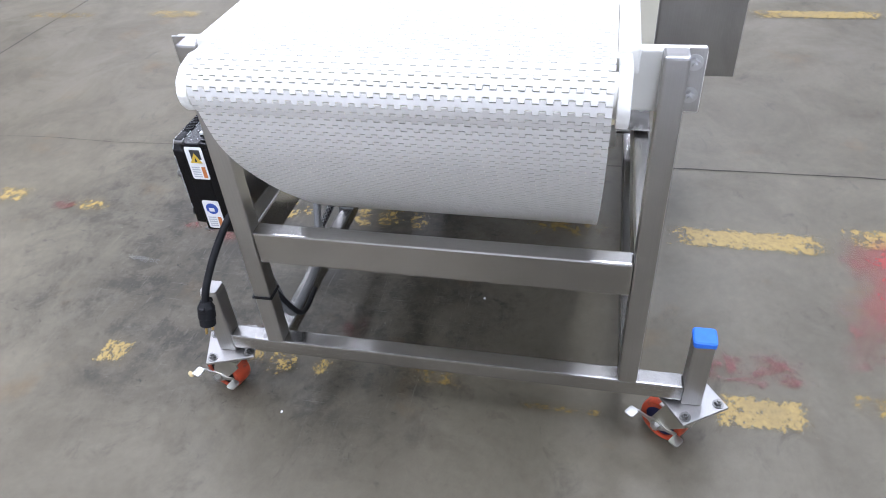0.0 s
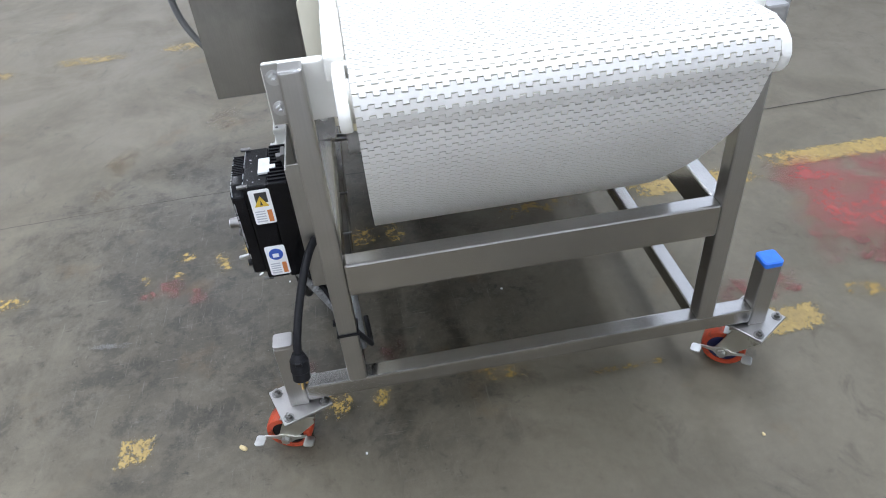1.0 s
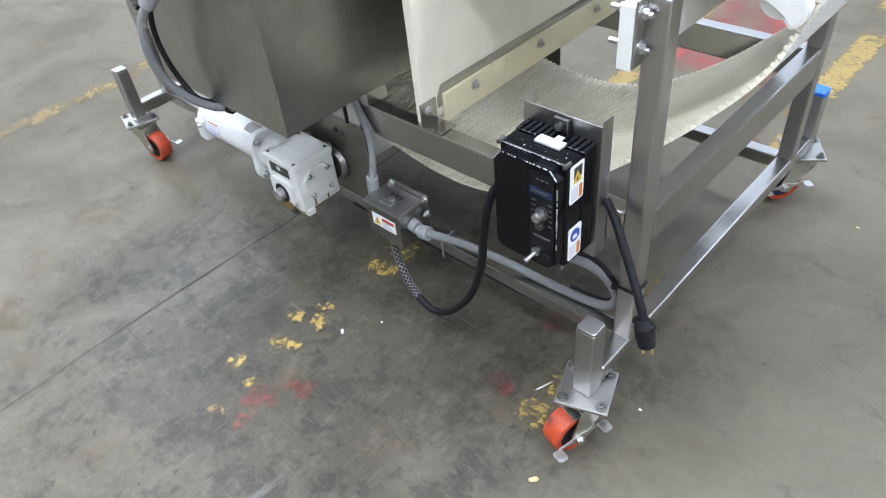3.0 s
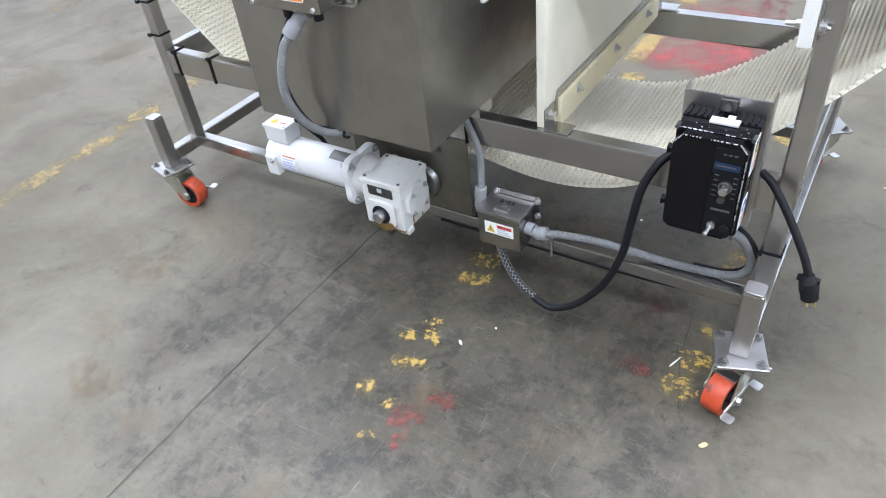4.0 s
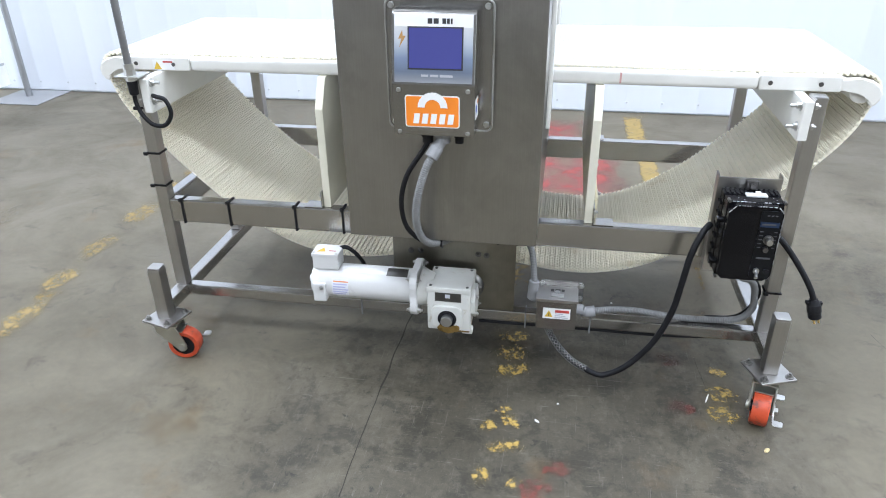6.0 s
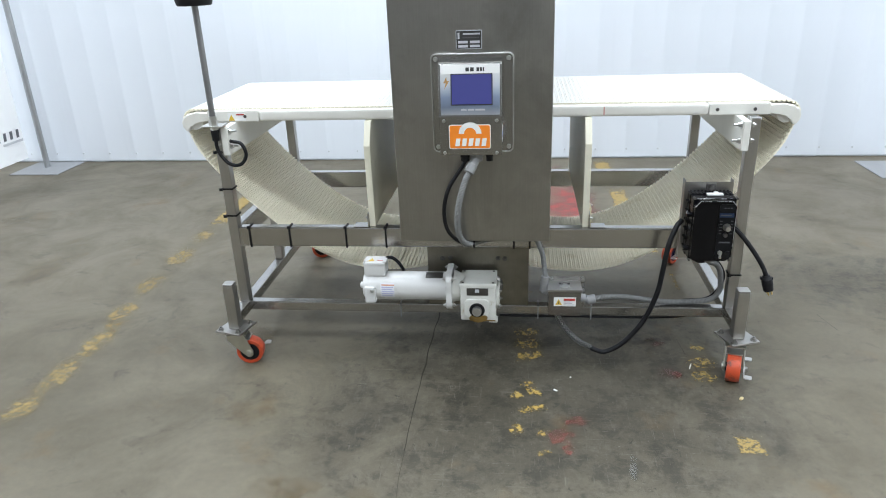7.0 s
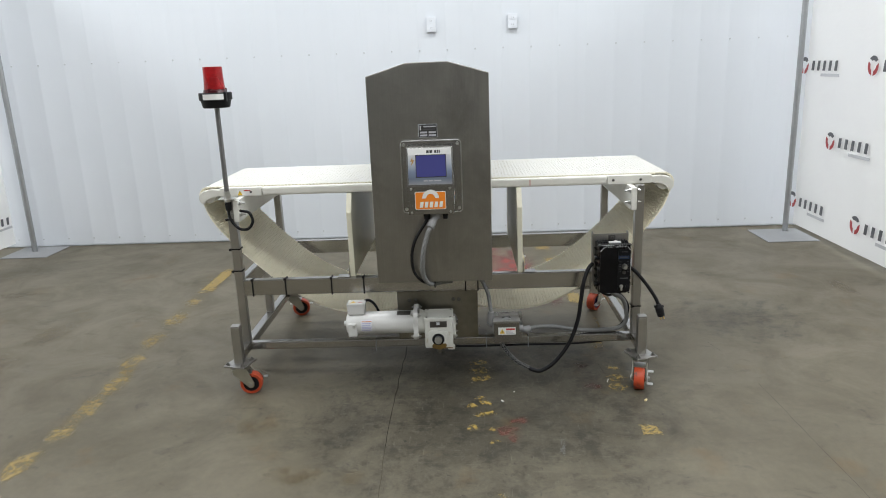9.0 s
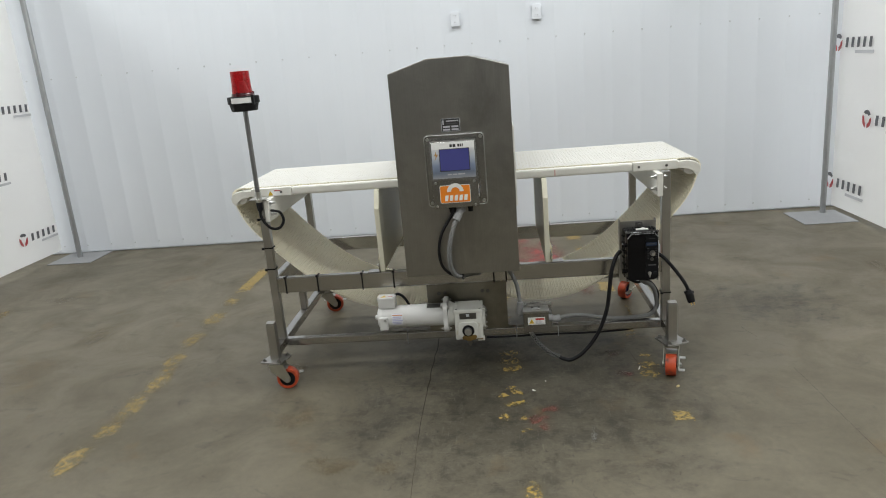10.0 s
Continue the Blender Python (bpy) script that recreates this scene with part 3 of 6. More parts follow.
for x0, x1, y0, y1, mat in (
        (0.19, 0.29, -1.52, -1.31, M_YEL_CHIP), (0.10, 0.26, -0.30, -0.19, M_YEL_CHIP), (0.11, 0.23, 0.02, 0.42, M_YEL_WORN),
        (0.11, 0.22, 0.50, 1.00, M_YEL_OK), (0.065, 0.175, 0.99, 1.68, M_YEL_OK), (0.09, 0.19, 1.66, 2.14, M_YEL_OK),
        (0.80, 0.925, -0.99, -0.87, M_YEL_PATCH), (0.77, 0.86, -0.14, 0.03, M_YEL_WORN),
        (0.755, 0.865, 0.59, 0.82, M_YEL_OK), (0.70, 0.80, 0.88, 1.04, M_YEL_WORN), (0.715, 0.835, 1.03, 1.72, M_YEL_OK), (0.68, 0.815, 1.82, 2.43, M_YEL_OK),
        (0.855, 0.882, 0.10, 0.41, M_YEL_WORN),
        (-1.56, -1.43, -3.10, -2.42, M_YEL_WORN), (-1.60, -1.47, -2.30, -1.84, M_YEL_TRACK), (-1.67, -1.54, -1.80, -1.36, M_YEL_TRACK), (-1.68, -1.56, -1.25, -0.98, M_YEL_TRACK), (-1.66, -1.53, -0.94, -0.80, M_YEL_TRACK), (-1.65, -1.53, -0.80, -0.50, M_YEL_TRACK), (-1.64, -1.53, -0.55, -0.28, M_YEL_TRACK),
        (-1.68, -1.57, -0.24, -0.02, M_YEL_TRACK), (-1.69, -1.59, 0.02, 0.28, M_YEL_TRACK), (-1.71, -1.58, 0.36, 0.62, M_YEL_TRACK), (-1.72, -1.60, 0.72, 0.92, M_YEL_TRACK), (-1.715, -1.60, 0.96, 1.62, M_YEL_OK),
        (-3.36, -3.22, 0.42, 0.98, M_YEL_WORN), (-1.66, -1.52, -0.32, -0.20, M_YEL_WORN),
        (0.15, 0.27, -1.87, -1.66, M_YEL_PATCH), (2.42, 2.58, 0.55, 1.00, M_YEL_GHOST),
        (-0.90, -0.62, -0.95, -0.74, M_YEL_GHOST), (-2.6, -2.2, -0.5, 0.1, M_YEL_GHOST), (-3.2, -2.8, 0.95, 1.15, M_YEL_GHOST), (-0.62, -0.36, -1.28, -1.12, M_YEL_GHOST)):
    if mat is M_YEL_TRACK:
        x0, x1, y0, y1 = x0 - 0.02, x1 + 0.02, y0 - 0.04, y1 + 0.04
    mark(x0, x1, y0, y1, mat, "yellow")
for x0, x1, y0, y1, mat in (
        (0.10, 0.66, 0.90, 1.82, M_RED_OK), (0.08, 0.46, 1.76, 2.26, M_RED_OK), (0.40, 0.64, 1.62, 2.00, M_RED_WORN), (0.52, 0.74, 0.96, 1.24, M_RED_WORN), (0.60, 0.77, 0.50, 0.90, M_RED_WORN), (0.64, 0.76, -0.60, -0.48, M_RED_WORN),
        (0.62, 0.74, -0.36, -0.25, M_RED_WORN), (0.20, 0.30, -1.58, -1.46, M_RED_WORN)):
    mark(x0, x1, y0, y1, mat, "red")


# small chips of paint left in the worn middle, as centre, width and length
for cx, cy, w, l in ((0.185, -0.345, 0.19, 0.13), (0.195, -0.435, 0.19, 0.11), (0.18, -0.63, 0.09, 0.06), (0.145, -0.70, 0.08, 0.07), (0.21, -0.675, 0.09, 0.11), (0.20, -0.78, 0.16, 0.08),
                     (0.15, -0.90, 0.07, 0.10), (0.235, -0.905, 0.08, 0.06), (0.23, -1.01, 0.08, 0.05), (0.83, -0.35, 0.08, 0.10), (0.825, -0.46, 0.15, 0.14), (0.81, -0.55, 0.13, 0.16)):
    mark(cx - w / 2, cx + w / 2, cy - l / 2, cy + l / 2, M_YEL_CHIP, "yellow", cx * 90)
for cx, cy, w, l in ((0.29, -0.92, 0.15, 0.13), (0.34, -0.845, 0.13, 0.09), (0.31, -0.985, 0.09, 0.07)):
    mark(cx - w / 2, cx + w / 2, cy - l / 2, cy + l / 2, M_RED_CHIP, "red", cx * 70)
for cx, cy, w, l in ((-0.53, -1.22, 0.30, 0.14), (-0.30, -1.24, 0.18, 0.13), (-0.95, -0.30, 0.4, 0.2), (-2.3, 0.3, 0.5, 0.3)):
    mark(cx - w / 2, cx + w / 2, cy - l / 2, cy + l / 2, M_YEL_GHOST, "faded tan", cx * 40)
mark(0.478, 0.508, -1.15, -0.97, M_SCUFF, "pale", -9)


# ---- banners on stands ----
def banner_logo(parent, x, y, z, s, toward):
    """Plain shapes in place of the print: a three-part ring and a row of bars."""
    f = 1 if toward > 0 else -1
    xa, xb = x, x + 0.002 * f
    step = -1 if toward < 0 else 1
    for a0, mat in ((35, M_LOGO_DARK), (155, M_LOGO_RED), (275, M_LOGO_RED)):
        ring = [(y + step * 0.058 * s * math.cos(radians(a0 + 100 * k / 5)), z + 0.061 * s * math.sin(radians(a0 + 100 * k / 5))) for k in range(6)]
        ring += [(y + step * 0.033 * s * math.cos(radians(a0 + 8 + 74 * k / 5)), z + 0.033 * s * math.sin(radians(a0 + 8 + 74 * k / 5))) for k in range(5, -1, -1)]
        part("emblem", slab(ring, "x", xa, xb), mat, parent)
    w = y + step * 0.110 * s
    for k in range(5):
        part("print_bar", slab([(w, z - 0.035 * s), (w + step * 0.032 * s, z - 0.035 * s), (w + step * 0.040 * s, z + 0.033 * s), (w + step * 0.008 * s, z + 0.033 * s)], "x", xa, xb), M_LOGO_DARK, parent)
        w += step * 0.080 * s
    part("print_bar", slab([(w - step * 0.26 * s, z - 0.075 * s), (w - step * 0.01 * s, z - 0.075 * s), (w - step * 0.01 * s, z - 0.055 * s), (w - step * 0.26 * s, z - 0.055 * s)], "x", xa, xb), M_LOGO_GREY, parent)


def banner(x, y_far, y_near, toward, pole_xy, base, words, rows, size):
    b = thing("banner_stand", words, "banner", (pole_xy[0], pole_xy[1], 0), "banner stands at the sides")
    x0, x1, y0, y1 = base
    part("base_plate", box((x0, y0, 0.001), (x1, y1, 0.007), 0.002, bm=None), M_BASE, b, "flat grey steel base plate")
    part("pole", rod((*pole_xy, 0.006), (*pole_xy, 2.7), 0.022, n=18), M_POLE, b, "grey metal pole")
    bm = bmesh.new()
    n, m2 = 60, 14
    grid = []
    for i in range(n + 1):
        y = y_far + (y_near - y_far) * i / n
        col = []
        for j in range(m2 + 1):
            z = 0.05 + 2.6 * j / m2
            col.append(bm.verts.new((x + 0.010 * noise.noise(Vector((y * 1.7, z * 1.3, x))), y, z)))
        grid.append(col)
    for i in range(n):
        for j in range(m2):
            bm.faces.new((grid[i][j], grid[i + 1][j], grid[i + 1][j + 1], grid[i][j + 1]))
    r = bmesh.ops.solidify(bm, geom=bm.faces[:], thickness=0.002)
    s = part("fabric", bm, M_VINYL, b, "white vinyl sheet with printed emblems")
    for y, z in rows:
        banner_logo(s, x + toward * 0.014, y, z, size, toward)


banner(2.885, 2.32, -0.70, -1, (2.79, 2.245), (2.51, 2.91, 1.90, 2.32), "white printed vinyl banner on a grey pole stand",
       [(2.335, 1.335), (2.335, 0.255), (1.83, 0.79), (1.38, 1.335), (1.38, 0.25), (0.88, 0.79), (0.42, 1.335), (0.42, 0.25)], 1.07)
banner(-3.87, 2.43, -0.60, 1, (-3.62, 2.295), (-3.80, -3.40, 2.08, 2.46), "white printed vinyl banner on a grey pole stand",
       [(1.955, 1.345), (1.945, 0.27), (1.50, 0.82), (1.03, 1.345), (1.03, 0.27)], 0.92)

# ---- conveyor frame ----
PX, PY, T = 0.918, 0.387, 0.019          # post centres and half a tube
XO, XI, YO, YI = PX + T, PX - T, PY + T, PY - T
frame_ob = thing("conveyor", "brushed stainless square-tube conveyor stand on four casters", "conveyor", (0, 0, 0))


def tube(name, lo, hi, mat, label=""):
    return part(name, box(lo, hi, 0.0045, 2), mat, frame_ob, label)


for sx in (-1, 1):
    for sy in (-1, 1):
        tube("post", (sx * PX - T, sy * PY - T, 0.165), (sx * PX + T, sy * PY + T, 0.902), M_STEEL_Z, "upright square-tube post")
    x0, x1 = sorted((sx * XI, sx * XO))
    tube("cross_rail", (x0 + 0.0005, -YI, 0.438), (x1 - 0.0005, YI, 0.514), M_STEEL_Y, "tall cross rail between the end posts")
    tube("foot_rail", (x0 - 0.0005, -0.4985, 0.164), (x1 + 0.0005, 0.4985, 0.204), M_STEEL_Y, "low foot rail that reaches past the posts")
tube("short_post", (-PX - T + 0.001, 0.012, 0.2045), (-PX + T - 0.001, 0.050, 0.4375), M_STEEL_Z, "short upright between foot rail and cross rail")
for sy in (-1, 1):
    y0, y1 = sorted((sy * YI, sy * YO))
    dz = 0.009 if sy > 0 else 0.0
    tube("side_rail", (-XI, y0 + 0.0005, 0.437 - dz), (XI, y1 - 0.0005, 0.513 - dz), M_STEEL_X, "tall side rail between the posts")
    tube("lower_rail", (-XI, y0 + 0.001, 0.166), (XI, y1 - 0.001, 0.203), M_STEEL_X, "low side rail")


def caster_stub(cx, cy, plate_turn, trail, capped=False):
    """Stub leg with its mounting plate, bolts and a braked swivel caster under it."""
    leg = tube("stub_leg", (cx - 0.0205, cy - 0.0205, 0.152), (cx + 0.0205, cy + 0.0205, 0.330), M_STEEL_Z, "short square stub leg")
    part("end_cap", slab(round_rect(cx - 0.0200, cx + 0.0200, cy - 0.0200, cy + 0.0200, 0.007), "z", 0.3285, 0.3350, 0.0018), M_PLATE, leg, "welded steel end cap")
    if capped:
        ring = round_rect(-0.0224, 0.0224, -0.0224, 0.0224, 0.008, 6)
        bm = bmesh.new()
        foot = [bm.verts.new((cx + u, cy + v, 0.3235 + 0.0065 * noise.noise(Vector((u * 70, v * 70, 3))))) for u, v in ring]
        brim = [bm.verts.new((cx + u, cy + v, 0.3345 + 0.0012 * noise.noise(Vector((u * 90, v * 90, 7))))) for u, v in ring]
        peak = [bm.verts.new((cx + u * 0.86, cy + v * 0.86, 0.3368 + 0.0012 * noise.noise(Vector((u * 120, v * 120, 1))))) for u, v in ring]
        for lo_r, hi_r in ((foot, brim), (brim, peak)):
            for k in range(len(ring)):
                q = (k + 1) % len(ring)
                bm.faces.new((lo_r[k], lo_r[q], hi_r[q], hi_r[k]))
        bm.faces.new(peak)
        bm.faces.new(foot[::-1])
        part("tape", bm, M_TAPE, leg, "torn blue masking tape")
    turn = Matrix.Translation((cx, cy, 0)) @ Matrix.Rotation(radians(plate_turn), 4, "Z")
    pl = part("mounting_plate", box((-0.053, -0.055, 0.1455), (0.053, 0.055, 0.1525), 0.002, m=turn), M_PLATE, frame_ob, "square steel caster plate")
    for bx in (-0.038, 0.038):
        for by in (-0.040, 0.040):
            p = turn @ Vector((bx, by, 0.1525))
            part("bolt", hexbolt(p, (0, 0, 1), 0.0078, 0.007), M_NUT, pl)
    # caster: fork, wheel with hub, axle and brake pedal
    sw = Matrix.Translation((cx, cy, 0)) @ Matrix.Rotation(radians(trail), 4, "Z")
    def put(bm):
        bmesh.ops.transform(bm, matrix=sw, verts=bm.verts)
        return bm
    W = (0.043, 0.0, 0.0515)
    bm = box((-0.036, -0.034, 0.126), (0.040, 0.034, 0.131), 0.002)
    rod((0, 0, 0.128), (0, 0, 0.1455), 0.030, 0.034, n=24, bm=bm)
    for s in (-1, 1):
        ya, yb = sorted((s * 0.0285, s * 0.0335))
        slab([(-0.030, 0.129), (0.032, 0.129), (0.059, 0.060), (0.058, 0.044), (0.049, 0.036), (0.037, 0.036), (0.028, 0.045), (-0.032, 0.110)], "y", ya, yb, 0.0012, bm=bm)
    rod((0, 0, 0.1315), (0, 0, 0.1375), 0.0365, 0.0365, n=28, bev=0.002, bm=bm)
    for s in (-1, 1):
        rod((W[0], s * 0.0330, W[2]), (W[0], s * 0.0370, W[2]), 0.0135, n=18, bm=bm)
    caster = part("caster", put(bm), M_FORK, frame_ob, "zinc-plated swivel caster with an orange wheel")
    bm = bmesh.new()
    prof = [(0.0365, -0.0225), (0.0485, -0.0225), (0.0508, -0.018), (0.0514, 0.0), (0.0508, 0.018), (0.0485, 0.0225), (0.0365, 0.0225)]
    rings = []
    for k in range(36):
        a = 2 * math.pi * k / 36
        rings.append([bm.verts.new((W[0] + r * math.cos(a), y, W[2] + r * math.sin(a))) for r, y in prof])
    for k in range(36):
        a, b = rings[k], rings[(k + 1) % 36]
        for i in range(len(prof)):
            j = (i + 1) % len(prof)
            bm.faces.new((a[i], b[i], b[j], a[j]))
    part("tyre", put(bm), M_ORANGE, caster, "scuffed orange polyurethane tyre")
    bm = rod((W[0], -0.0195, W[2]), (W[0], 0.0195, W[2]), 0.0368, n=28)
    rod((W[0], -0.026, W[2]), (W[0], 0.026, W[2]), 0.016, n=18, bm=bm)
    part("hub", put(bm), M_BLUEHUB if capped else M_RUBBER, caster, "dark blue wheel hub" if capped else "black wheel hub")
    bm = rod((W[0], -0.037, W[2]), (W[0], 0.046, W[2]), 0.0055, n=14)
    rod((W[0], -0.0385, W[2]), (W[0], -0.031, W[2]), 0.010, n=6, bm=bm)
    rod((W[0], 0.037, W[2]), (W[0], 0.045, W[2]), 0.010, n=6, bm=bm)
    part("axle", put(bm), M_BOLT, caster)
    bm = slab([(-0.006, 0.066), (0.020, 0.060), (0.034, 0.064), (0.052, 0.064), (0.066, 0.058), (0.093, 0.056), (0.093, 0.051), (0.064, 0.049),
               (0.052, 0.041), (0.034, 0.041), (0.020, 0.051), (-0.006, 0.060)], "y", 0.0325, 0.0365)
    part("brake_lever", put(bm), M_ZINC, caster)
    for u, z in ((-0.014, 0.062), (0.100, 0.054)):
        tab = slab(round_rect(u - 0.0115, u + 0.0115, 0.0335, 0.060, 0.006), "z", z - 0.0022, z + 0.0012, 0.0008)
        for v in tab.verts:
            v.co.z += 9.0 * (v.co.y - 0.047) ** 2 - 0.0015
        part("brake_pedal", put(tab), M_ZINC, caster, "flat brake tab")
    part("brake_shoe", put(box((-0.010, -0.026, 0.1035), (0.050, 0.026, 0.1075), 0.0012)), M_ZINC, caster)


caster_stub(0.916, -0.519, 20, -106)
caster_stub(0.916, 0.519, 33, -128, capped=True)
caster_stub(-0.918, -0.519, -15, 8)
caster_stub(-0.918, 0.519, 4, 12)

# uprights at the middle: drive plates, head feet and the white shield panels
for sy in (-1, 1):
    yy = sorted((sy * 0.3995, sy * 0.4035))
    dp = part("drive_plate", box((-0.186, yy[0], 0.2035), (0.187, yy[1], 0.4365), 0.001), M_STAINED, frame_ob, "flat stainless drive plate below the head")
    for bx, bz in ((0.075, 0.395), (0.100, 0.393), (-0.10, 0.395), (-0.13, 0.393)):
        part("bolt", hexbolt((bx, sy * 0.4035, bz), (0, sy, 0), 0.006, 0.005), M_DARKSTEEL, dp)
part("drive_shaft", rod((0.0, -0.440, 0.262), (0.0, 0.40, 0.262), 0.0125, n=18), M_BOLT, frame_ob)
part("drive_roller", rod((0.0, -0.345, 0.262), (0.0, 0.345, 0.262), 0.055, n=28), M_UHMW, frame_ob, "white toothed drive roller")

# ---- conveyor bed and belt ----
bed = thing("conveyor_bed", "white polymer conveyor bed with side strips and nose blocks", "conveyor bed", (0, 0, 0.9))
part("slider_plate", box((-1.00, -0.306, 0.905), (1.00, 0.306, 0.9275), 0.003), M_UHMW, bed)
for sy in (-1, 1):
    y0, y1 = sorted((sy * 0.3020, sy * 0.333))
    for xa, xb in ((-0.7895, -0.252), (0.252, 0.7865)):
        st = part("side_strip", box((xa, y0, 0.896), (xb, y1, 0.9355), 0.0125, 4), M_UHMW, bed, "white polymer side strip with a rounded edge")
        if sy < 0 < xa:
            part("red_mark", box((0.436, -0.3334, 0.902), (0.441, -0.3328, 0.930)), M_REDMARK, st, "faint red line on the strip")
    for xa, xb in ((-0.985, -0.790), (0.787, 0.985)):
        st = part("end_strip", box((xa, y0, 0.896), (xb, y1, 0.9355), 0.004), M_UHMW, bed, "flat white polymer end strip")
        for bx in (xa + 0.026, xb - 0.05):
            part("screw", rod((bx, sy * 0.332, 0.915), (bx, sy * 0.3345, 0.915), 0.006, n=12), M_DARKSTEEL, st)
    for sx in (-1, 1):
        y0, y1 = sorted((sy * 0.3045, sy * 0.323))
        pts = [(0.965, 0.905), (0.965, 0.936), (1.030, 0.938), (1.062, 0.934), (1.083, 0.920), (1.091, 0.902), (1.088, 0.884), (1.078, 0.870),
               (1.068, 0.867), (1.058, 0.879), (1.050, 0.899), (1.032, 0.907)]
        part("nose_block", slab([(sx * u, v - 0.009) for u, v in pts], "y", y0, y1, 0.006), M_UHMW, bed, "rounded white nose block")
for sx in (-1, 1):
    part("nose_roller", rod((sx * 1.046, -0.308, 0.894), (sx * 1.046, 0.308, 0.894), 0.031, n=24), M_UHMW, bed)
    xa, xb = sorted((sx * 0.874, sx * 0.898))
    hb = part("hanger_plate", box((xa, -0.433, 0.796), (xb, 0.433, 0.8955), 0.003), M_UHMW, bed, "white polymer cross plate bolted to the posts")
    for sy in (-1, 1):
        for bz in (0.828, 0.880):
            px = sx * 0.874
            bm = hexbolt((px, sy * 0.411, bz), (-sx, 0, 0), 0.0085, 0.008)
            rod((px, sy * 0.411, bz), (px - sx * 0.026, sy * 0.411, bz), 0.0045, n=10, bm=bm)
            part("bolt", bm, M_BOLT, hb)
            part("bolt", hexbolt((sx * 0.902, sy * 0.415, bz), (sx, 0, 0), 0.0085, 0.008), M_BOLT, hb)
        y0, y1 = sorted((sy * 0.4055, sy * 0.431))
        t0, t1 = sorted((sx * 0.8985, sx * 0.902))
        part("tab", box((t0, y0, 0.800), (t1, y1, 0.902), 0.001), M_STEEL_Z, hb, "stainless tab welded to the post")

# belt loop: top run, nose, hanging return
CX, CZ, R = 1.050, 0.8945, 0.0450
half = [Vector((0.0, 0, CZ + R)), Vector((CX, 0, CZ + R))]
for k in range(1, 12):
    a = radians(90 - 133 * k / 11)
    half.append(Vector((CX + R * math.cos(a), 0, CZ + R * math.sin(a))))
low = [Vector((p[0], 0, p[1])) for p in ((1.083, 0.863), (1.060, 0.797), (1.026, 0.741), (0.978, 0.681), (0.916, 0.612), (0.839, 0.537), (0.749, 0.457), (0.646, 0.384), (0.549, 0.335),
                                         (0.463, 0.310), (0.385, 0.300), (0.300, 0.302), (0.225, 0.313), (0.150, 0.326), (0.060, 0.334), (0.0, 0.336))]
right = half + spline(low, 8)[1:]
loop = right + [Vector((-p.x, 0, p.z)) for p in right[::-1]][1:-1]
lens_ = [0.0]
for a, b in zip(loop, loop[1:] + loop[:1]):
    lens_.append(lens_[-1] + (b - a).length)
TOTAL = lens_[-1]
LOOP_X = np.array([p.x for p in loop] + [loop[0].x])
LOOP_Z = np.array([p.z for p in loop] + [loop[0].z])


def on_loop(s):
    s = s % TOTAL
    x, z = np.interp(s, lens_, LOOP_X), np.interp(s, lens_, LOOP_Z)
    e = 0.004
    s0, s1 = (s - e) % TOTAL, (s + e) % TOTAL
    dx = np.interp(s1, lens_, LOOP_X) - np.interp(s0, lens_, LOOP_X)
    dz = np.interp(s1, lens_, LOOP_Z) - np.interp(s0, lens_, LOOP_Z)
    l = math.hypot(dx, dz) or 1.0
    return x, z, -dz / l, dx / l      # place and outward normal


ROWS_N = int(round(TOTAL / 0.0162))
PITCH = TOTAL / ROWS_N
FING, BW = 64, 0.300
FW = 2 * BW / FING
belt = thing("conveyor_belt", "white plastic modular belt hanging slack in two sagging loops", "conveyor belt", (0, 0, 0.9))


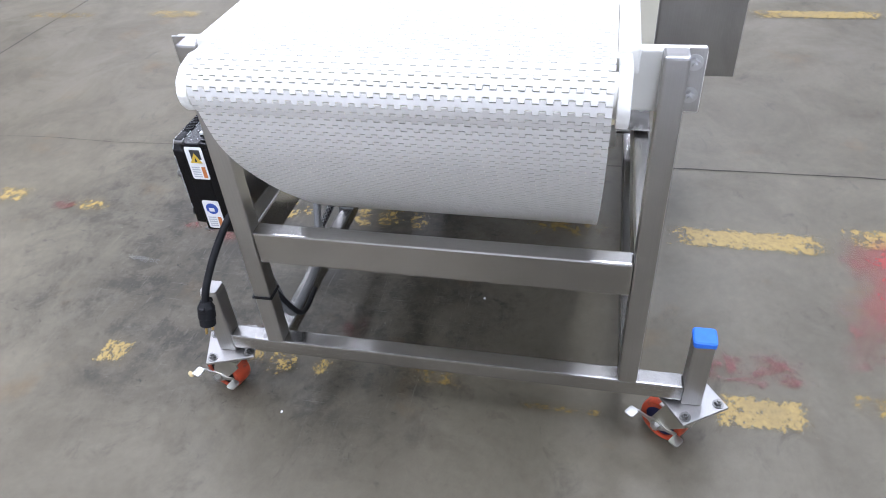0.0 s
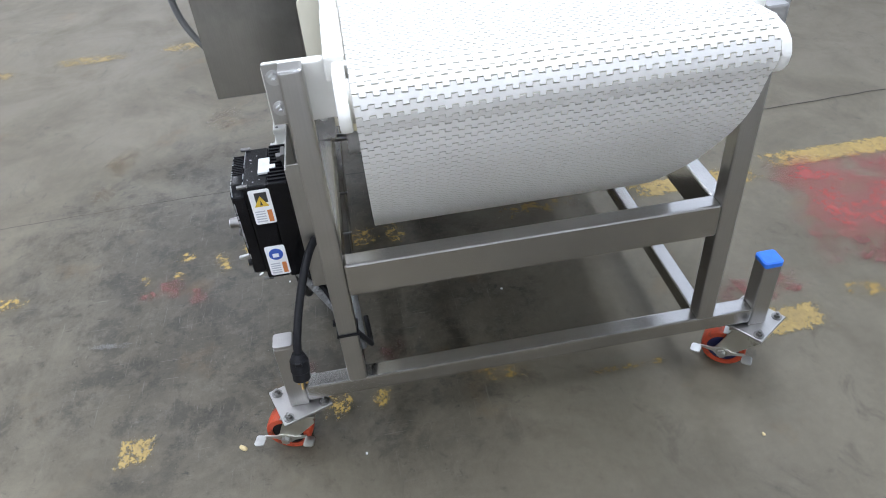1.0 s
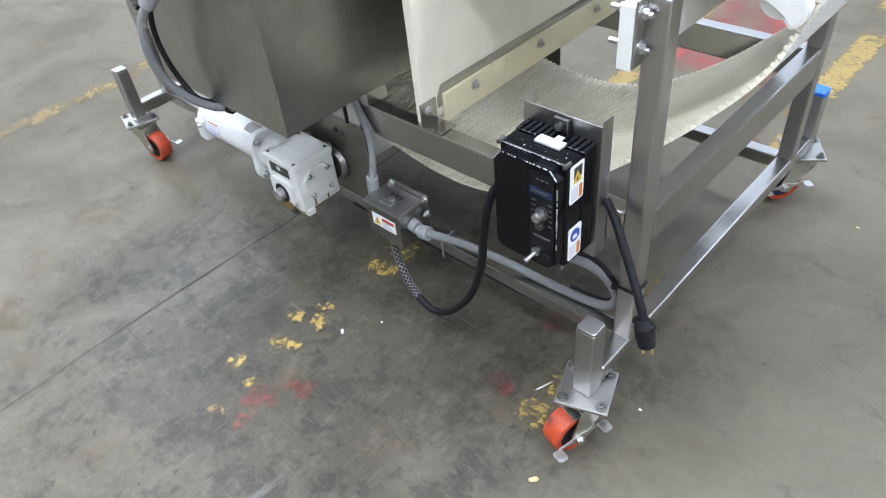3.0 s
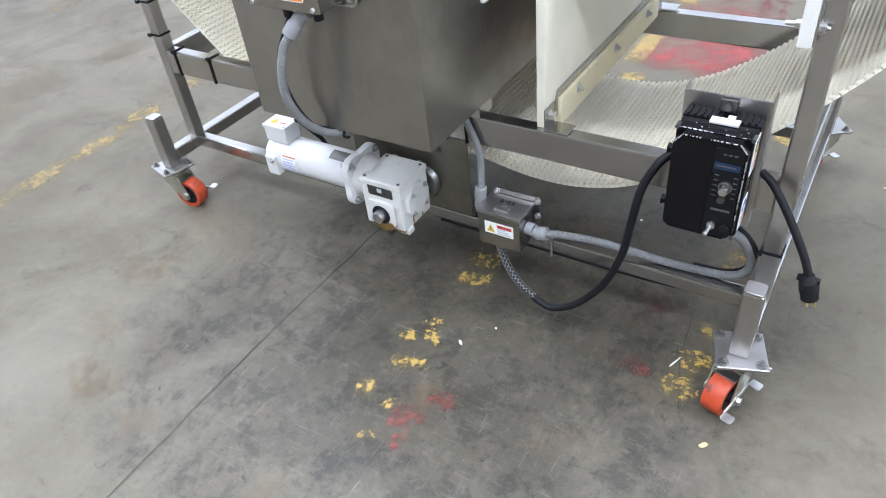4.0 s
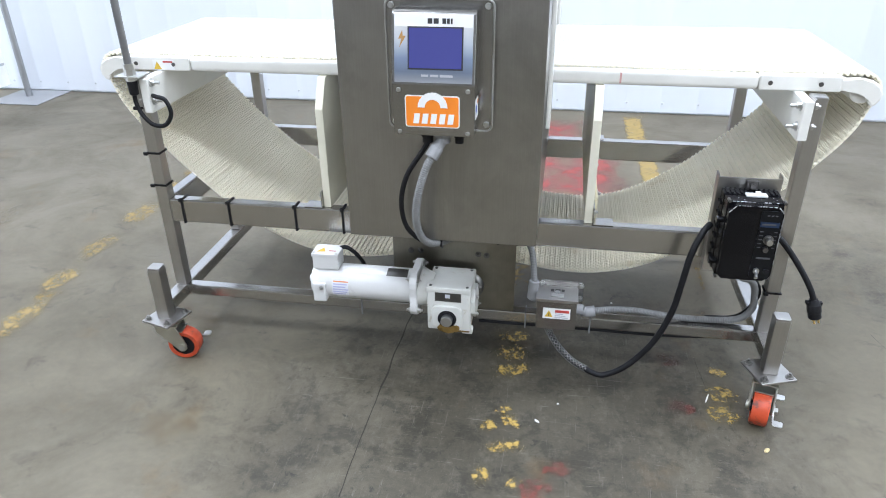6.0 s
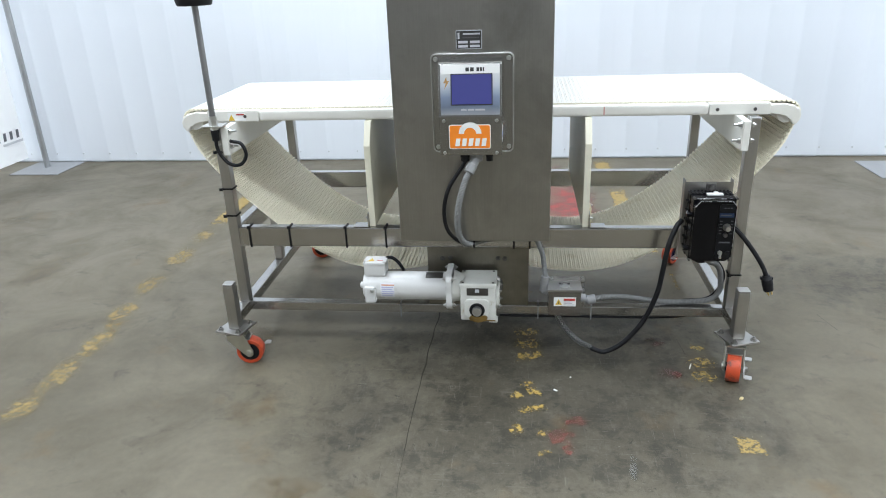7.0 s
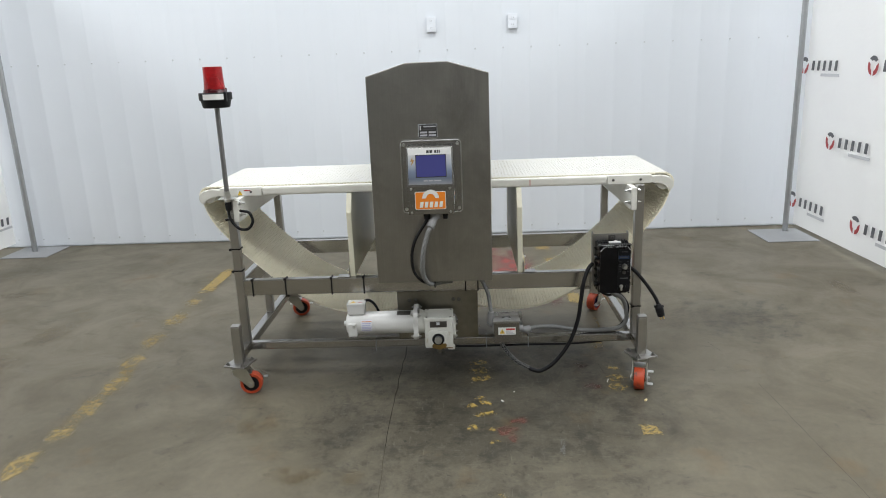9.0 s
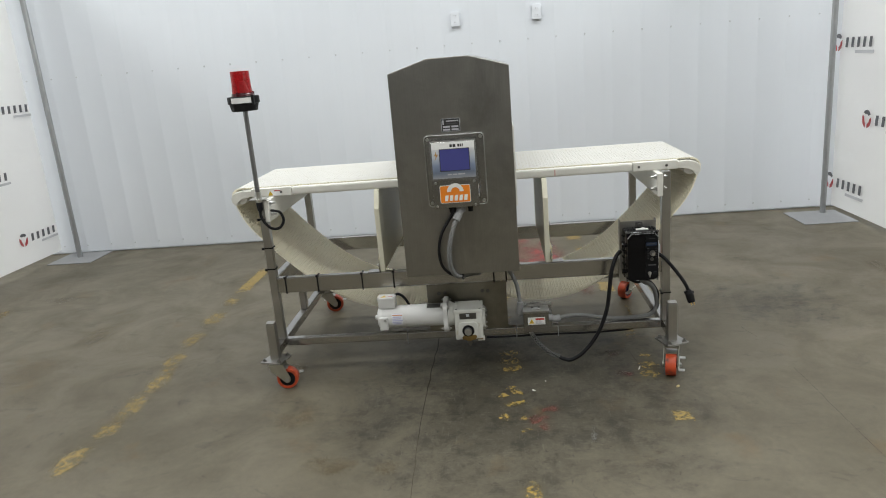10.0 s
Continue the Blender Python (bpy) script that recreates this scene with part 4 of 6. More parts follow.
def link_row():
    """One stiff row of links: a middle bar with fingers that reach past the hinge pins on either side in turn."""
    half_p = PITCH / 2
    a, tip = half_p - 0.0040, half_p + 0.0020
    side = [(-tip, 0.0026), (-half_p - 0.0013, 0.0053), (-half_p + 0.0015, 0.0053), (-a, 0.0048), (-a + 0.0010, 0.0088), (a - 0.0010, 0.0088), (a, 0.0038)]
    verts, faces, kinds = [], [], []
    for j in range(FING):
        y0, y1 = -BW + j * FW, -BW + (j + 1) * FW
        rows = side if j % 2 == 0 else [(-c, d) for c, d in side[::-1]]
        base = len(verts)
        for c, d in rows:
            g = 0.00028 if abs(c) > a + 1e-6 else 0.0
            t = min(0.0034, d * 0.6)
            n = 0.15 * FW
            for y, z in ((y0 + g, 0.0), (y1 - g, 0.0), (y1 - g, -t), (y1 - n, -d), (y0 + n, -d), (y0 + g, -t)):
                verts.append((c, y, z))
        for k in range(len(rows) - 1):
            p, q = base + 6 * k, base + 6 * k + 6
            for m in range(6):
                faces.append((p + m, p + (m + 1) % 6, q + (m + 1) % 6, q + m))
                kinds.append(0 if m == 0 else 2)
        e = base + 6 * (len(rows) - 1)
        faces += [tuple(range(base + 5, base - 1, -1)), tuple(range(e, e + 6))]
        kinds += [1, 1]
    # hinge pin, coloured dark so that the slots over it look shaded
    base = len(verts)
    for y in (-BW + 0.001, BW - 0.001):
        for k in range(6):
            ang = math.pi / 3 * k
            verts.append((half_p + 0.0015 * math.cos(ang), y, -0.0028 + 0.0015 * math.sin(ang)))
    for k in range(6):
        faces.append((base + k, base + (k + 1) % 6, base + 6 + (k + 1) % 6, base + 6 + k))
        kinds.append(3)
    me = bpy.data.meshes.new("belt_slat")
    me.from_pydata(verts, [], faces)
    for mat in (M_BELT, M_BELT_JOINT, M_BELT_UNDER, M_BELT_PIN):
        me.materials.append(mat)
    me.polygons.foreach_set("material_index", kinds)
    bm = bmesh.new()
    bm.from_mesh(me)
    bmesh.ops.recalc_face_normals(bm, faces=bm.faces)
    bm.to_mesh(me)
    bm.free()
    return me


def belt_slat(i, me):
    """A row set between its two hinge lines on the loop."""
    x0, z0 = on_loop((i - 0.5) * PITCH)[:2]
    x1, z1 = on_loop((i + 0.5) * PITCH)[:2]
    along = Vector((x1 - x0, 0, z1 - z0)).normalized()
    out = Vector((-along.z, 0, along.x))
    ob = new("belt_slat", me)
    ob.parent = belt
    m = Matrix.Identity(4)
    for r in range(3):
        m[r][0], m[r][1], m[r][2] = along[r], (0, 1, 0)[r], out[r]
    m[0][3], m[2][3] = (x0 + x1) / 2, (z0 + z1) / 2 - 0.9
    ob.matrix_basis = m


# ---- metal detector head ----
XL, XR, HY, HB = -0.238, 0.250, 0.642, 0.597      # sides, front and back of the head
head = thing("metal_detector", "tall stainless metal detector head with a belt tunnel", "metal detector", (0, 0, 0.513))


def head_shell():
    """Five-sided cabinet with a flat-topped roof and a square tunnel along x."""
    prof = [(XL, 0.556), (XR, 0.556), (XR, 1.412), (0.089, 1.460), (-0.076, 1.460), (XL, 1.412)]
    bm = bmesh.new()
    y_in, z_lo, z_hi = 0.405, 0.786, 1.130
    slab(prof, "y", -HY, -y_in, 0.003, bm)
    slab(prof, "y", y_in, HB, 0.003, bm)
    lower = [(XL + 0.0004, 0.5565), (XR - 0.0004, 0.5565), (XR - 0.0004, z_lo), (XL + 0.0004, z_lo)]
    upper = [(XL + 0.0004, z_hi), (XR - 0.0004, z_hi), (XR - 0.0004, 1.4117), (0.089, 1.4597), (-0.076, 1.4597), (XL + 0.0004, 1.4117)]
    slab(lower, "y", -y_in - 0.004, y_in + 0.004, 0, bm)
    slab(upper, "y", -y_in - 0.004, y_in + 0.004, 0, bm)
    return bm


part("cabinet", head_shell(), M_HEAD, head, "brushed stainless cabinet with faint smudges")
for sx in (-1, 1):
    xa, xb = (XR + 0.0005, XR + 0.012) if sx > 0 else (XL - 0.012, XL - 0.0005)
    for sy in (-1, 1):
        ya, yb = sorted((sy * 0.352, sy * 0.404))
        part("tunnel_frame", box((xa, ya, 0.790), (xb, yb, 1.15), 0.003), M_UHMW, head, "white polymer tunnel frame")
    part("tunnel_frame", box((xa, -0.351, 1.10), (xb, 0.351, 1.15), 0.003), M_UHMW, head)
for sy in (-1, 1):
    for sx in (-1, 1):
        y0, y1 = sorted((sy * 0.350, sy * 0.412))
        x0, x1 = sorted((sx * 0.150, sx * 0.236))
        part("mounting_foot", box((x0, y0, 0.5132), (x1, y1, 0.5558), 0.002), M_STEEL_X, head, "stainless mounting foot")

# shield panels in front of and behind the head
for sx in (-1, 1):
    xc = sx * 0.3865
    sp = thing("shield_panel", "upright cream-white polymer panel under the belt bed", "panel", (xc, 0, 0.513), "shield panels under the belt")
    out = [(-0.392, 0.5135), (0.392, 0.5135), (0.392, 0.815), (0.345, 0.8955), (-0.345, 0.8955), (-0.392, 0.815)]
    part("panel", slab(out, "x", xc - 0.0115, xc + 0.0115, 0.002), M_CREAM, sp)
    xf = sx * 0.3985
    fl = [(-0.350, 0.536), (0.350, 0.536), (0.350, 0.560), (0.336, 0.585), (-0.336, 0.585), (-0.350, 0.560)]
    a, b = sorted((xf, xf + sx * 0.003))
    part("backing_sheet", slab(fl, "x", a, b), M_STEEL_Y, sp, "stainless backing sheet with cut corners")
    a, b = sorted((xf + sx * 0.0032, xf + sx * 0.013))
    ws = part("wear_strip", box((a, -0.338, 0.500), (b, 0.338, 0.566), 0.002), M_WEAR, sp, "yellowed polymer wear strip")
    for by in (-0.24, 0.0, 0.24):
        part("bolt", hexbolt((xf + sx * 0.013, by, 0.545), (sx, 0, 0), 0.008, 0.005), M_BOLT, ws)
    for sy in (-1, 1):
        y0, y1 = sorted((sy * 0.356, sy * 0.404))
        a, b = sorted((xf, xf + sx * 0.003))
        bm = box((a, y0, 0.5136), (b, y1, 0.566), 0.001)
        a, b = sorted((xf, xf + sx * 0.058))
        box((a, y0, 0.5133), (b, y1, 0.5165), 0.001, bm=bm)
        br = part("angle_bracket", bm, M_STEEL_Y, sp, "stainless angle bracket on the side rail")
        part("bolt", hexbolt((xf + sx * 0.003, sy * 0.381, 0.545), (sx, 0, 0), 0.007, 0.004), M_BOLT, br)

# control panel on the head
ctl = thing("control_panel", "stainless control box with a lit blue screen and an orange badge", "control panel", (0, -HY, 0.86))
YF = -HY
part("back_plate", slab(round_rect(-0.122, 0.125, 0.860, 1.157, 0.016), "y", YF - 0.016, YF - 0.0005, 0.004), M_CASE, ctl, "stainless back plate with rounded corners")
# Raised rim in brighter steel, added to give the plate edge its highlight.
rim = [Vector((u, YF - 0.0165, v)) for u, v in round_rect(-0.1205, 0.1235, 0.8615, 1.1555, 0.015)]
bm = bmesh.new()
for p, q in zip(rim, rim[1:] + rim[:1]):
    rod(p, q, 0.0024, n=8, bm=bm)
part("highlight_rim", bm, M_BOLT, ctl, "raised rim of the back plate, in brighter steel for its edge highlight")
for bx in (-0.107, 0.110):
    for bz in (0.877, 1.141):
        part("bolt", rod((bx, YF - 0.015, bz), (bx, YF - 0.023, bz), 0.0075, 0.006, 14), M_BOLT, ctl)
side = [(YF - 0.015, 0.868), (YF - 0.088, 0.868), (YF - 0.088, 0.985), (YF - 0.066, 1.133), (YF - 0.058, 1.138), (YF - 0.015, 1.138)]
case = part("case", slab(side, "x", -0.094, 0.091, 0.003), M_CASE, ctl, "brushed stainless case with a sloping face")
slope = math.atan2(0.022, 0.148)


def on_face(u0, u1, v0, v1, depth, lift=0.0):
    """A thin plate on the sloping face; v runs up the slope from its lower edge."""
    bm = box((u0, -lift - depth, v0), (u1, -lift, v1))
    m = Matrix.Translation((0, YF - 0.0882, 0.985)) @ Matrix.Rotation(-slope, 4, "X")
    bmesh.ops.transform(bm, matrix=m, verts=bm.verts)
    return bm


part("overlay", on_face(-0.088, 0.085, 0.004, 0.148, 0.001), M_OVERLAY, case, "silver and white printed overlay")
part("overlay_header", on_face(-0.087, 0.084, 0.121, 0.147, 0.0006, 0.001), M_PAPER, case, "white header strip")
part("screen_frame", on_face(-0.058, 0.064, 0.032, 0.122, 0.0008, 0.0011), M_INK, case)
part("screen", on_face(-0.055, 0.061, 0.035, 0.119, 0.0008, 0.0019), M_SCREEN, case, "lit dark blue display")
for u0, u1 in ((-0.014, -0.004), (-0.001, 0.010), (0.018, 0.026), (0.028, 0.034), (0.036, 0.040)):
    part("print_bar", on_face(u0, u1, 0.128, 0.139, 0.0005, 0.0016), M_INK, case)
for u0, u1 in ((-0.028, -0.012), (-0.008, 0.010), (0.014, 0.042)):
    part("print_bar", on_face(u0, u1, 0.0165, 0.0215, 0.0005, 0.0011), M_FAINT, case)
bm = bmesh.new()
bolt_pts = [(-0.070, 0.114), (-0.079, 0.096), (-0.072, 0.096), (-0.077, 0.077), (-0.062, 0.102), (-0.069, 0.102)]
fv = [bm.verts.new((u, -0.0018, v)) for u, v in bolt_pts]
bv = [bm.verts.new((u, -0.0010, v)) for u, v in bolt_pts]
bm.faces.new(fv)
bm.faces.new(bv[::-1])
for i in range(6):
    bm.faces.new((fv[i], fv[(i + 1) % 6], bv[(i + 1) % 6], bv[i]))
bmesh.ops.transform(bm, matrix=Matrix.Translation((0, YF - 0.0882, 0.985)) @ Matrix.Rotation(-slope, 4, "X"), verts=bm.verts)
part("lightning_mark", bm, M_BRONZE, case)
yb = YF - 0.088
part("badge_border", slab(round_rect(-0.066, 0.058, 0.888, 0.961, 0.006), "y", yb - 0.0012, yb - 0.0002), M_PAPER, case)
part("badge", slab(round_rect(-0.0635, 0.0555, 0.8905, 0.9585, 0.005), "y", yb - 0.0020, yb - 0.0010), M_BADGE, case, "orange badge with a white arch and bars")
arch = []
for k in range(13):
    a = math.pi * k / 12
    arch.append((-0.003 + 0.034 * math.cos(a), 0.934 + 0.034 * math.sin(a)))
for k in range(12, -1, -1):
    a = math.pi * k / 12
    arch.append((-0.003 + 0.018 * math.cos(a), 0.934 + 0.018 * math.sin(a)))
part("arch_mark", slab(arch, "y", yb - 0.0028, yb - 0.0018), M_PAPER, case)
for k in range(5):
    u = -0.048 + 0.0195 * k
    part("print_bar", slab([(u, 0.897), (u + 0.013, 0.897), (u + 0.0165, 0.920), (u + 0.0035, 0.920)], "y", yb - 0.0030, yb - 0.0018), M_PAPER, case)
for bx in (-0.080, 0.076):
    for bz in (0.876, 0.972):
        part("screw", rod((bx, yb, bz), (bx, yb - 0.004, bz), 0.0055, 0.004, 12), M_BOLT, case)
part("side_label", box((0.0912, YF - 0.076, 0.905), (0.0920, YF - 0.030, 0.950)), M_PAPER, case, "white safety label")
part("side_label_disc", rod((0.0919, YF - 0.064, 0.927), (0.0924, YF - 0.064, 0.927), 0.010, n=18), M_LABBLUE, case)
part("side_label_band", box((0.0919, YF - 0.050, 0.936), (0.0924, YF - 0.032, 0.944)), M_LABORANGE, case)
for u, r, mat in ((-0.022, 0.013, M_RUBBER), (0.014, 0.017, M_GREY), (0.052, 0.010, M_RUBBER)):
    bm = rod((u, YF - 0.052, 0.868), (u, YF - 0.052, 0.842), r, n=16)
    rod((u, YF - 0.052, 0.869), (u, YF - 0.052, 0.856), r * 1.25, n=6, bm=bm)
    part("cable_gland", bm, mat, ctl)

for ob in ctl.children_recursive:
    ob.data.transform(Matrix.Translation((0.009, 0, 0)))

np_ = thing("nameplate", "small black and silver maker's plate with unreadable print", "nameplate", (0, -HY, 1.21))
part("plate", box((-0.043, -HY - 0.0018, 1.182), (0.040, -HY - 0.0004, 1.241)), M_SILVER, np_)
part("dark_field", box((-0.041, -HY - 0.0026, 1.184), (0.038, -HY - 0.0016, 1.239)), M_INK, np_)
part("print_bar", box((-0.020, -HY - 0.0032, 1.227), (0.034, -HY - 0.0024, 1.232)), M_FAINT, np_)
part("print_bar", box((-0.037, -HY - 0.0032, 1.214), (-0.031, -HY - 0.0024, 1.234)), M_FAINT, np_)
part("print_bar", box((-0.022, -HY - 0.0032, 1.216), (0.030, -HY - 0.0024, 1.219)), M_DIM, np_)
for u in (-0.036, 0.002):
    for v in (1.187, 1.200):
        part("blank_field", box((u, -HY - 0.0032, v), (u + 0.031, -HY - 0.0024, v + 0.008)), M_FAINT, np_)

for ob in np_.children:
    ob.data.transform(Matrix.Translation((0.003, 0, -0.018)) @ Matrix.Diagonal((0.92, 1, 0.90, 1)))

bm = rod((0.024, YF - 0.053, 0.854), (0.010, YF - 0.068, 0.832), 0.0140, n=18)
rod((0.011, YF - 0.067, 0.834), (-0.002, YF - 0.081, 0.812), 0.0160, n=18, bev=0.002, bm=bm)
part("angled_gland", bm, M_GREY, ctl, "grey angled conduit fitting with a collar")
solo("conduit", hose([(0.000, YF - 0.080, 0.812), (-0.012, YF - 0.093, 0.790), (-0.030, YF - 0.100, 0.728), (-0.039, YF - 0.091, 0.664), (-0.037, YF - 0.062, 0.602),
                      (-0.022, YF - 0.022, 0.558), (0.000, YF + 0.020, 0.540), (0.030, YF + 0.075, 0.530), (0.070, -0.50, 0.512)], 0.0088, 14, 10, ribs=0.10), M_CONDUIT,
     "grey corrugated conduit curving under the detector head", "conduit")
solo("cable", hose([(-0.013, YF - 0.052, 0.842), (-0.024, YF - 0.056, 0.822), (-0.066, YF - 0.056, 0.755), (-0.084, YF - 0.050, 0.684), (-0.078, YF - 0.036, 0.612),
                    (-0.045, YF - 0.022, 0.566), (-0.02, YF + 0.03, 0.543), (0.03, -0.52, 0.512)], 0.0062, 10), M_RUBBER, "thin black cable beside the conduit", "cable")
tie_bm = hose([(0.004, YF + 0.022, 0.525), (0.004, YF + 0.036, 0.540), (0.004, YF + 0.022, 0.553), (0.004, YF + 0.006, 0.540), (0.004, YF + 0.020, 0.5255)], 0.0030, 8)
solo("cable_tie", tie_bm, M_RUBBER, "black cable tie round the grey conduit", "cable tie", (0.004, YF + 0.022, 0.54), "cable ties on the frame")

# ---- gear motor ----
MY, MZ, MR = -0.492, 0.322, 0.0515
gm = thing("gear_motor", "white enamelled gear motor with oily stains", "gear motor", (0.0, -0.50, 0.22))
bm = rod((-0.385, MY, MZ), (-0.098, MY, MZ), MR, n=36, bev=0.003)
mot = part("motor_housing", bm, M_WHITE, gm, "round white motor housing")
bm = rod((-0.410, MY, MZ), (-0.381, MY, MZ), 0.044, 0.0522, n=36, bev=0.004)
rod((-0.425, MY, MZ), (-0.408, MY, MZ), 0.0115, n=16, bev=0.002, bm=bm)
part("end_bell", bm, M_WHITE, gm)
part("cover_plate", box((-0.400, MY - 0.058, MZ - 0.046), (-0.360, MY - 0.030, MZ + 0.016), 0.006), M_WHITE, gm, "bolted brush cover")
part("cover_bolt", hexbolt((-0.372, MY - 0.058, MZ + 0.002), (0, -1, 0), 0.0045, 0.004), M_BOLT, gm)


def wrap(a0, a1, x0, x1, lift):
    """A thin sheet bent round the motor between two angles."""
    steps = [a0 + (a1 - a0) * k / 7 for k in range(8)]
    ring = [(MY - (MR + lift) * math.cos(radians(a)), MZ + (MR + lift) * math.sin(radians(a))) for a in steps]
    ring += [(MY - (MR - 0.001) * math.cos(radians(a)), MZ + (MR - 0.001) * math.sin(radians(a))) for a in steps[::-1]]
    return slab(ring, "x", x0, x1)


lab = part("motor_label", wrap(-28, 34, -0.342, -0.292, 0.0005), M_PALE, mot, "faded printed label")
for k in range(6):
    part("print_bar", wrap(-22 + 9 * k, -18 + 9 * k, -0.338, -0.300 + 0.004 * (k % 3), 0.0009), M_VIOLET if k < 5 else M_LABORANGE, lab)
part("motor_plate", wrap(56, 92, -0.180, -0.118, 0.0010), M_DARKSTEEL, mot, "riveted rating plate")
tb = part("terminal_box", box((-0.402, MY - 0.030, 0.371), (-0.324, MY + 0.030, 0.420), 0.005), M_WHITE, gm, "white terminal box with a yellow warning mark")
part("lid", box((-0.404, MY - 0.032, 0.412), (-0.322, MY + 0.032, 0.423), 0.003), M_WHITE, tb)
part("warning_mark", slab([(-0.390, MY - 0.018), (-0.364, MY - 0.014), (-0.376, MY + 0.010)], "z", 0.4231, 0.4237), M_YELLOW, tb)
part("print_bar", box((-0.356, MY - 0.010, 0.4231), (-0.334, MY - 0.006, 0.4236)), M_LABRED, tb)
for bx in (-0.397, -0.329):
    part("screw", rod((bx, MY - 0.025, 0.4228), (bx, MY - 0.025, 0.4252), 0.004, n=10), M_BOLT, tb)
outl = []
for k in range(32):
    a = 2 * math.pi * k / 32
    rr = 0.076 + 0.010 * math.cos(4 * (a - math.pi / 4))
    outl.append((MY + rr * math.cos(a), MZ + rr * math.sin(a)))
flg = part("motor_flange", slab(outl, "x", -0.104, -0.084, 0.002), M_WHITE, gm, "four-eared white flange")
for k in range(4):
    a = math.pi / 4 + k * math.pi / 2
    p = (-0.084, MY + 0.073 * math.cos(a), MZ + 0.073 * math.sin(a))
    part("bolt", hexbolt(p, (1, 0, 0), 0.0075, 0.006), M_BOLT, flg)
    part("bolt", hexbolt((-0.104, p[1], p[2]), (-1, 0, 0), 0.0075, 0.006), M_BOLT, flg)
part("adapter", rod((-0.086, MY, MZ), (-0.048, MY, MZ - 0.005), 0.060, 0.047, n=28), M_CAST, gm)
gm_parts = set(gm.children_recursive)
G0, G1 = (-0.060, -0.552, 0.226), (0.066, -0.428, 0.366)
gb = part("gearbox", box(G0, G1, 0.008, 3), M_CAST, gm, "cast white worm gearbox")
part("top_cover", box((-0.062, -0.553, 0.352), (0.068, -0.427, 0.370), 0.004), M_CAST, gb)
for bx in (-0.050, 0.056):
    for by in (-0.541, -0.440):
        part("screw", rod((bx, by, 0.3695), (bx, by, 0.3712), 0.0045, n=10), M_DARKSTEEL, gb)
part("boss", slab(round_rect(-0.046, 0.044, 0.238, 0.312, 0.018), "y", -0.5605, -0.550, 0.003), M_CAST, gb, "raised square boss")
bm = rod((0.0, -0.562, 0.272), (0.0, -0.5595, 0.272), 0.0275, n=28)
part("shaft_seal", bm, M_RUBBER, gb)
bm = rod((0.0, -0.580, 0.272), (0.0, -0.560, 0.272), 0.0165, n=24, bev=0.002)
part("shaft_end", bm, M_BOLT, gb, "bare steel shaft end")
part("rating_plate", box((-0.036, -0.5535, 0.326), (0.040, -0.5515, 0.354)), M_DARKSTEEL, gb, "dark metal rating plate")
part("plate_tab", box((-0.006, -0.5545, 0.338), (0.008, -0.5530, 0.350)), M_SILVER, gb)
octo = [(-0.49 + 0.050 * math.cos(radians(22.5 + 45 * k)), 0.300 + 0.050 * math.sin(radians(22.5 + 45 * k))) for k in range(8)]
sc = part("side_cover", slab(octo, "x", 0.065, 0.078, 0.003), M_CAST, gb, "eight-sided side cover")
for k in range(4):
    a = radians(45 + 90 * k)
    part("bolt", hexbolt((0.078, -0.49 + 0.040 * math.cos(a), 0.300 + 0.040 * math.sin(a)), (1, 0, 0), 0.005, 0.004), M_BOLT, sc)
part("foot_lug", box((0.040, -0.545, 0.214), (0.072, -0.52, 0.232), 0.004), M_CAST, gb)
bm = rod((0.004, -0.540, 0.227), (0.004, -0.540, 0.205), 0.014, 0.012, n=8)
rod((0.004, -0.540, 0.206), (0.004, -0.540, 0.194), 0.009, 0.008, n=6, bm=bm)
rod((0.030, -0.535, 0.227), (0.030, -0.535, 0.214), 0.007, n=8, bm=bm)
part("drain_plug", bm, M_DARKSTEEL, gb, "greasy dark drain plug")
bm = bmesh.new()
rg = random.Random(4)
slab([(-0.022, 0.251), (0.026, 0.251), (0.032, 0.240), (0.024, 0.2330), (0.018, 0.2262), (0.004, 0.2230), (-0.012, 0.2262), (-0.020, 0.2330), (-0.030, 0.240)], "y", -0.5618, -0.5600, bm=bm)
for k in range(9):
    u = -0.030 + rg.random() * 0.062
    w = 0.235 + rg.random() * 0.009
    rod((u, -0.5606, w), (u, -0.5622, w), 0.005 + rg.random() * 0.006, 0.003, n=10, bm=bm)
for y, top in ((-0.512, 0.268), (-0.470, 0.255)):
    slab([(y - 0.0008, top), (y + 0.0012, top), (y + 0.0040, 0.231), (y - 0.0030, 0.231)], "x", 0.0658, 0.0664, bm=bm)
box((0.020, -0.553, 0.2255), (0.064, -0.470, 0.2285), bm=bm)
part("grease", bm, M_GREASE, gb, "amber grease seeping below the shaft and down the side")
for ob in set(gm.children_recursive) - gm_parts:
    ob.data.transform(Matrix.Translation((0.005, 0, -0.012)))
bm = rod((0.0, -0.428, 0.264), (0.0, -0.411, 0.264), 0.042, n=28)
rod((0.045, -0.4045, 0.286), (0.045, -0.420, 0.286), 0.050, 0.042, n=36, bev=0.003, bm=bm)
for k in range(4):
    a = radians(45 + 90 * k)
    rod((0.056 * math.cos(a), -0.425, 0.30 + 0.056 * math.sin(a)), (0.056 * math.cos(a), -0.410, 0.30 + 0.056 * math.sin(a)), 0.010, n=10, bm=bm)
part("bearing_mount", bm, M_NUT, gm, "steel bearing mount against the drive plate")
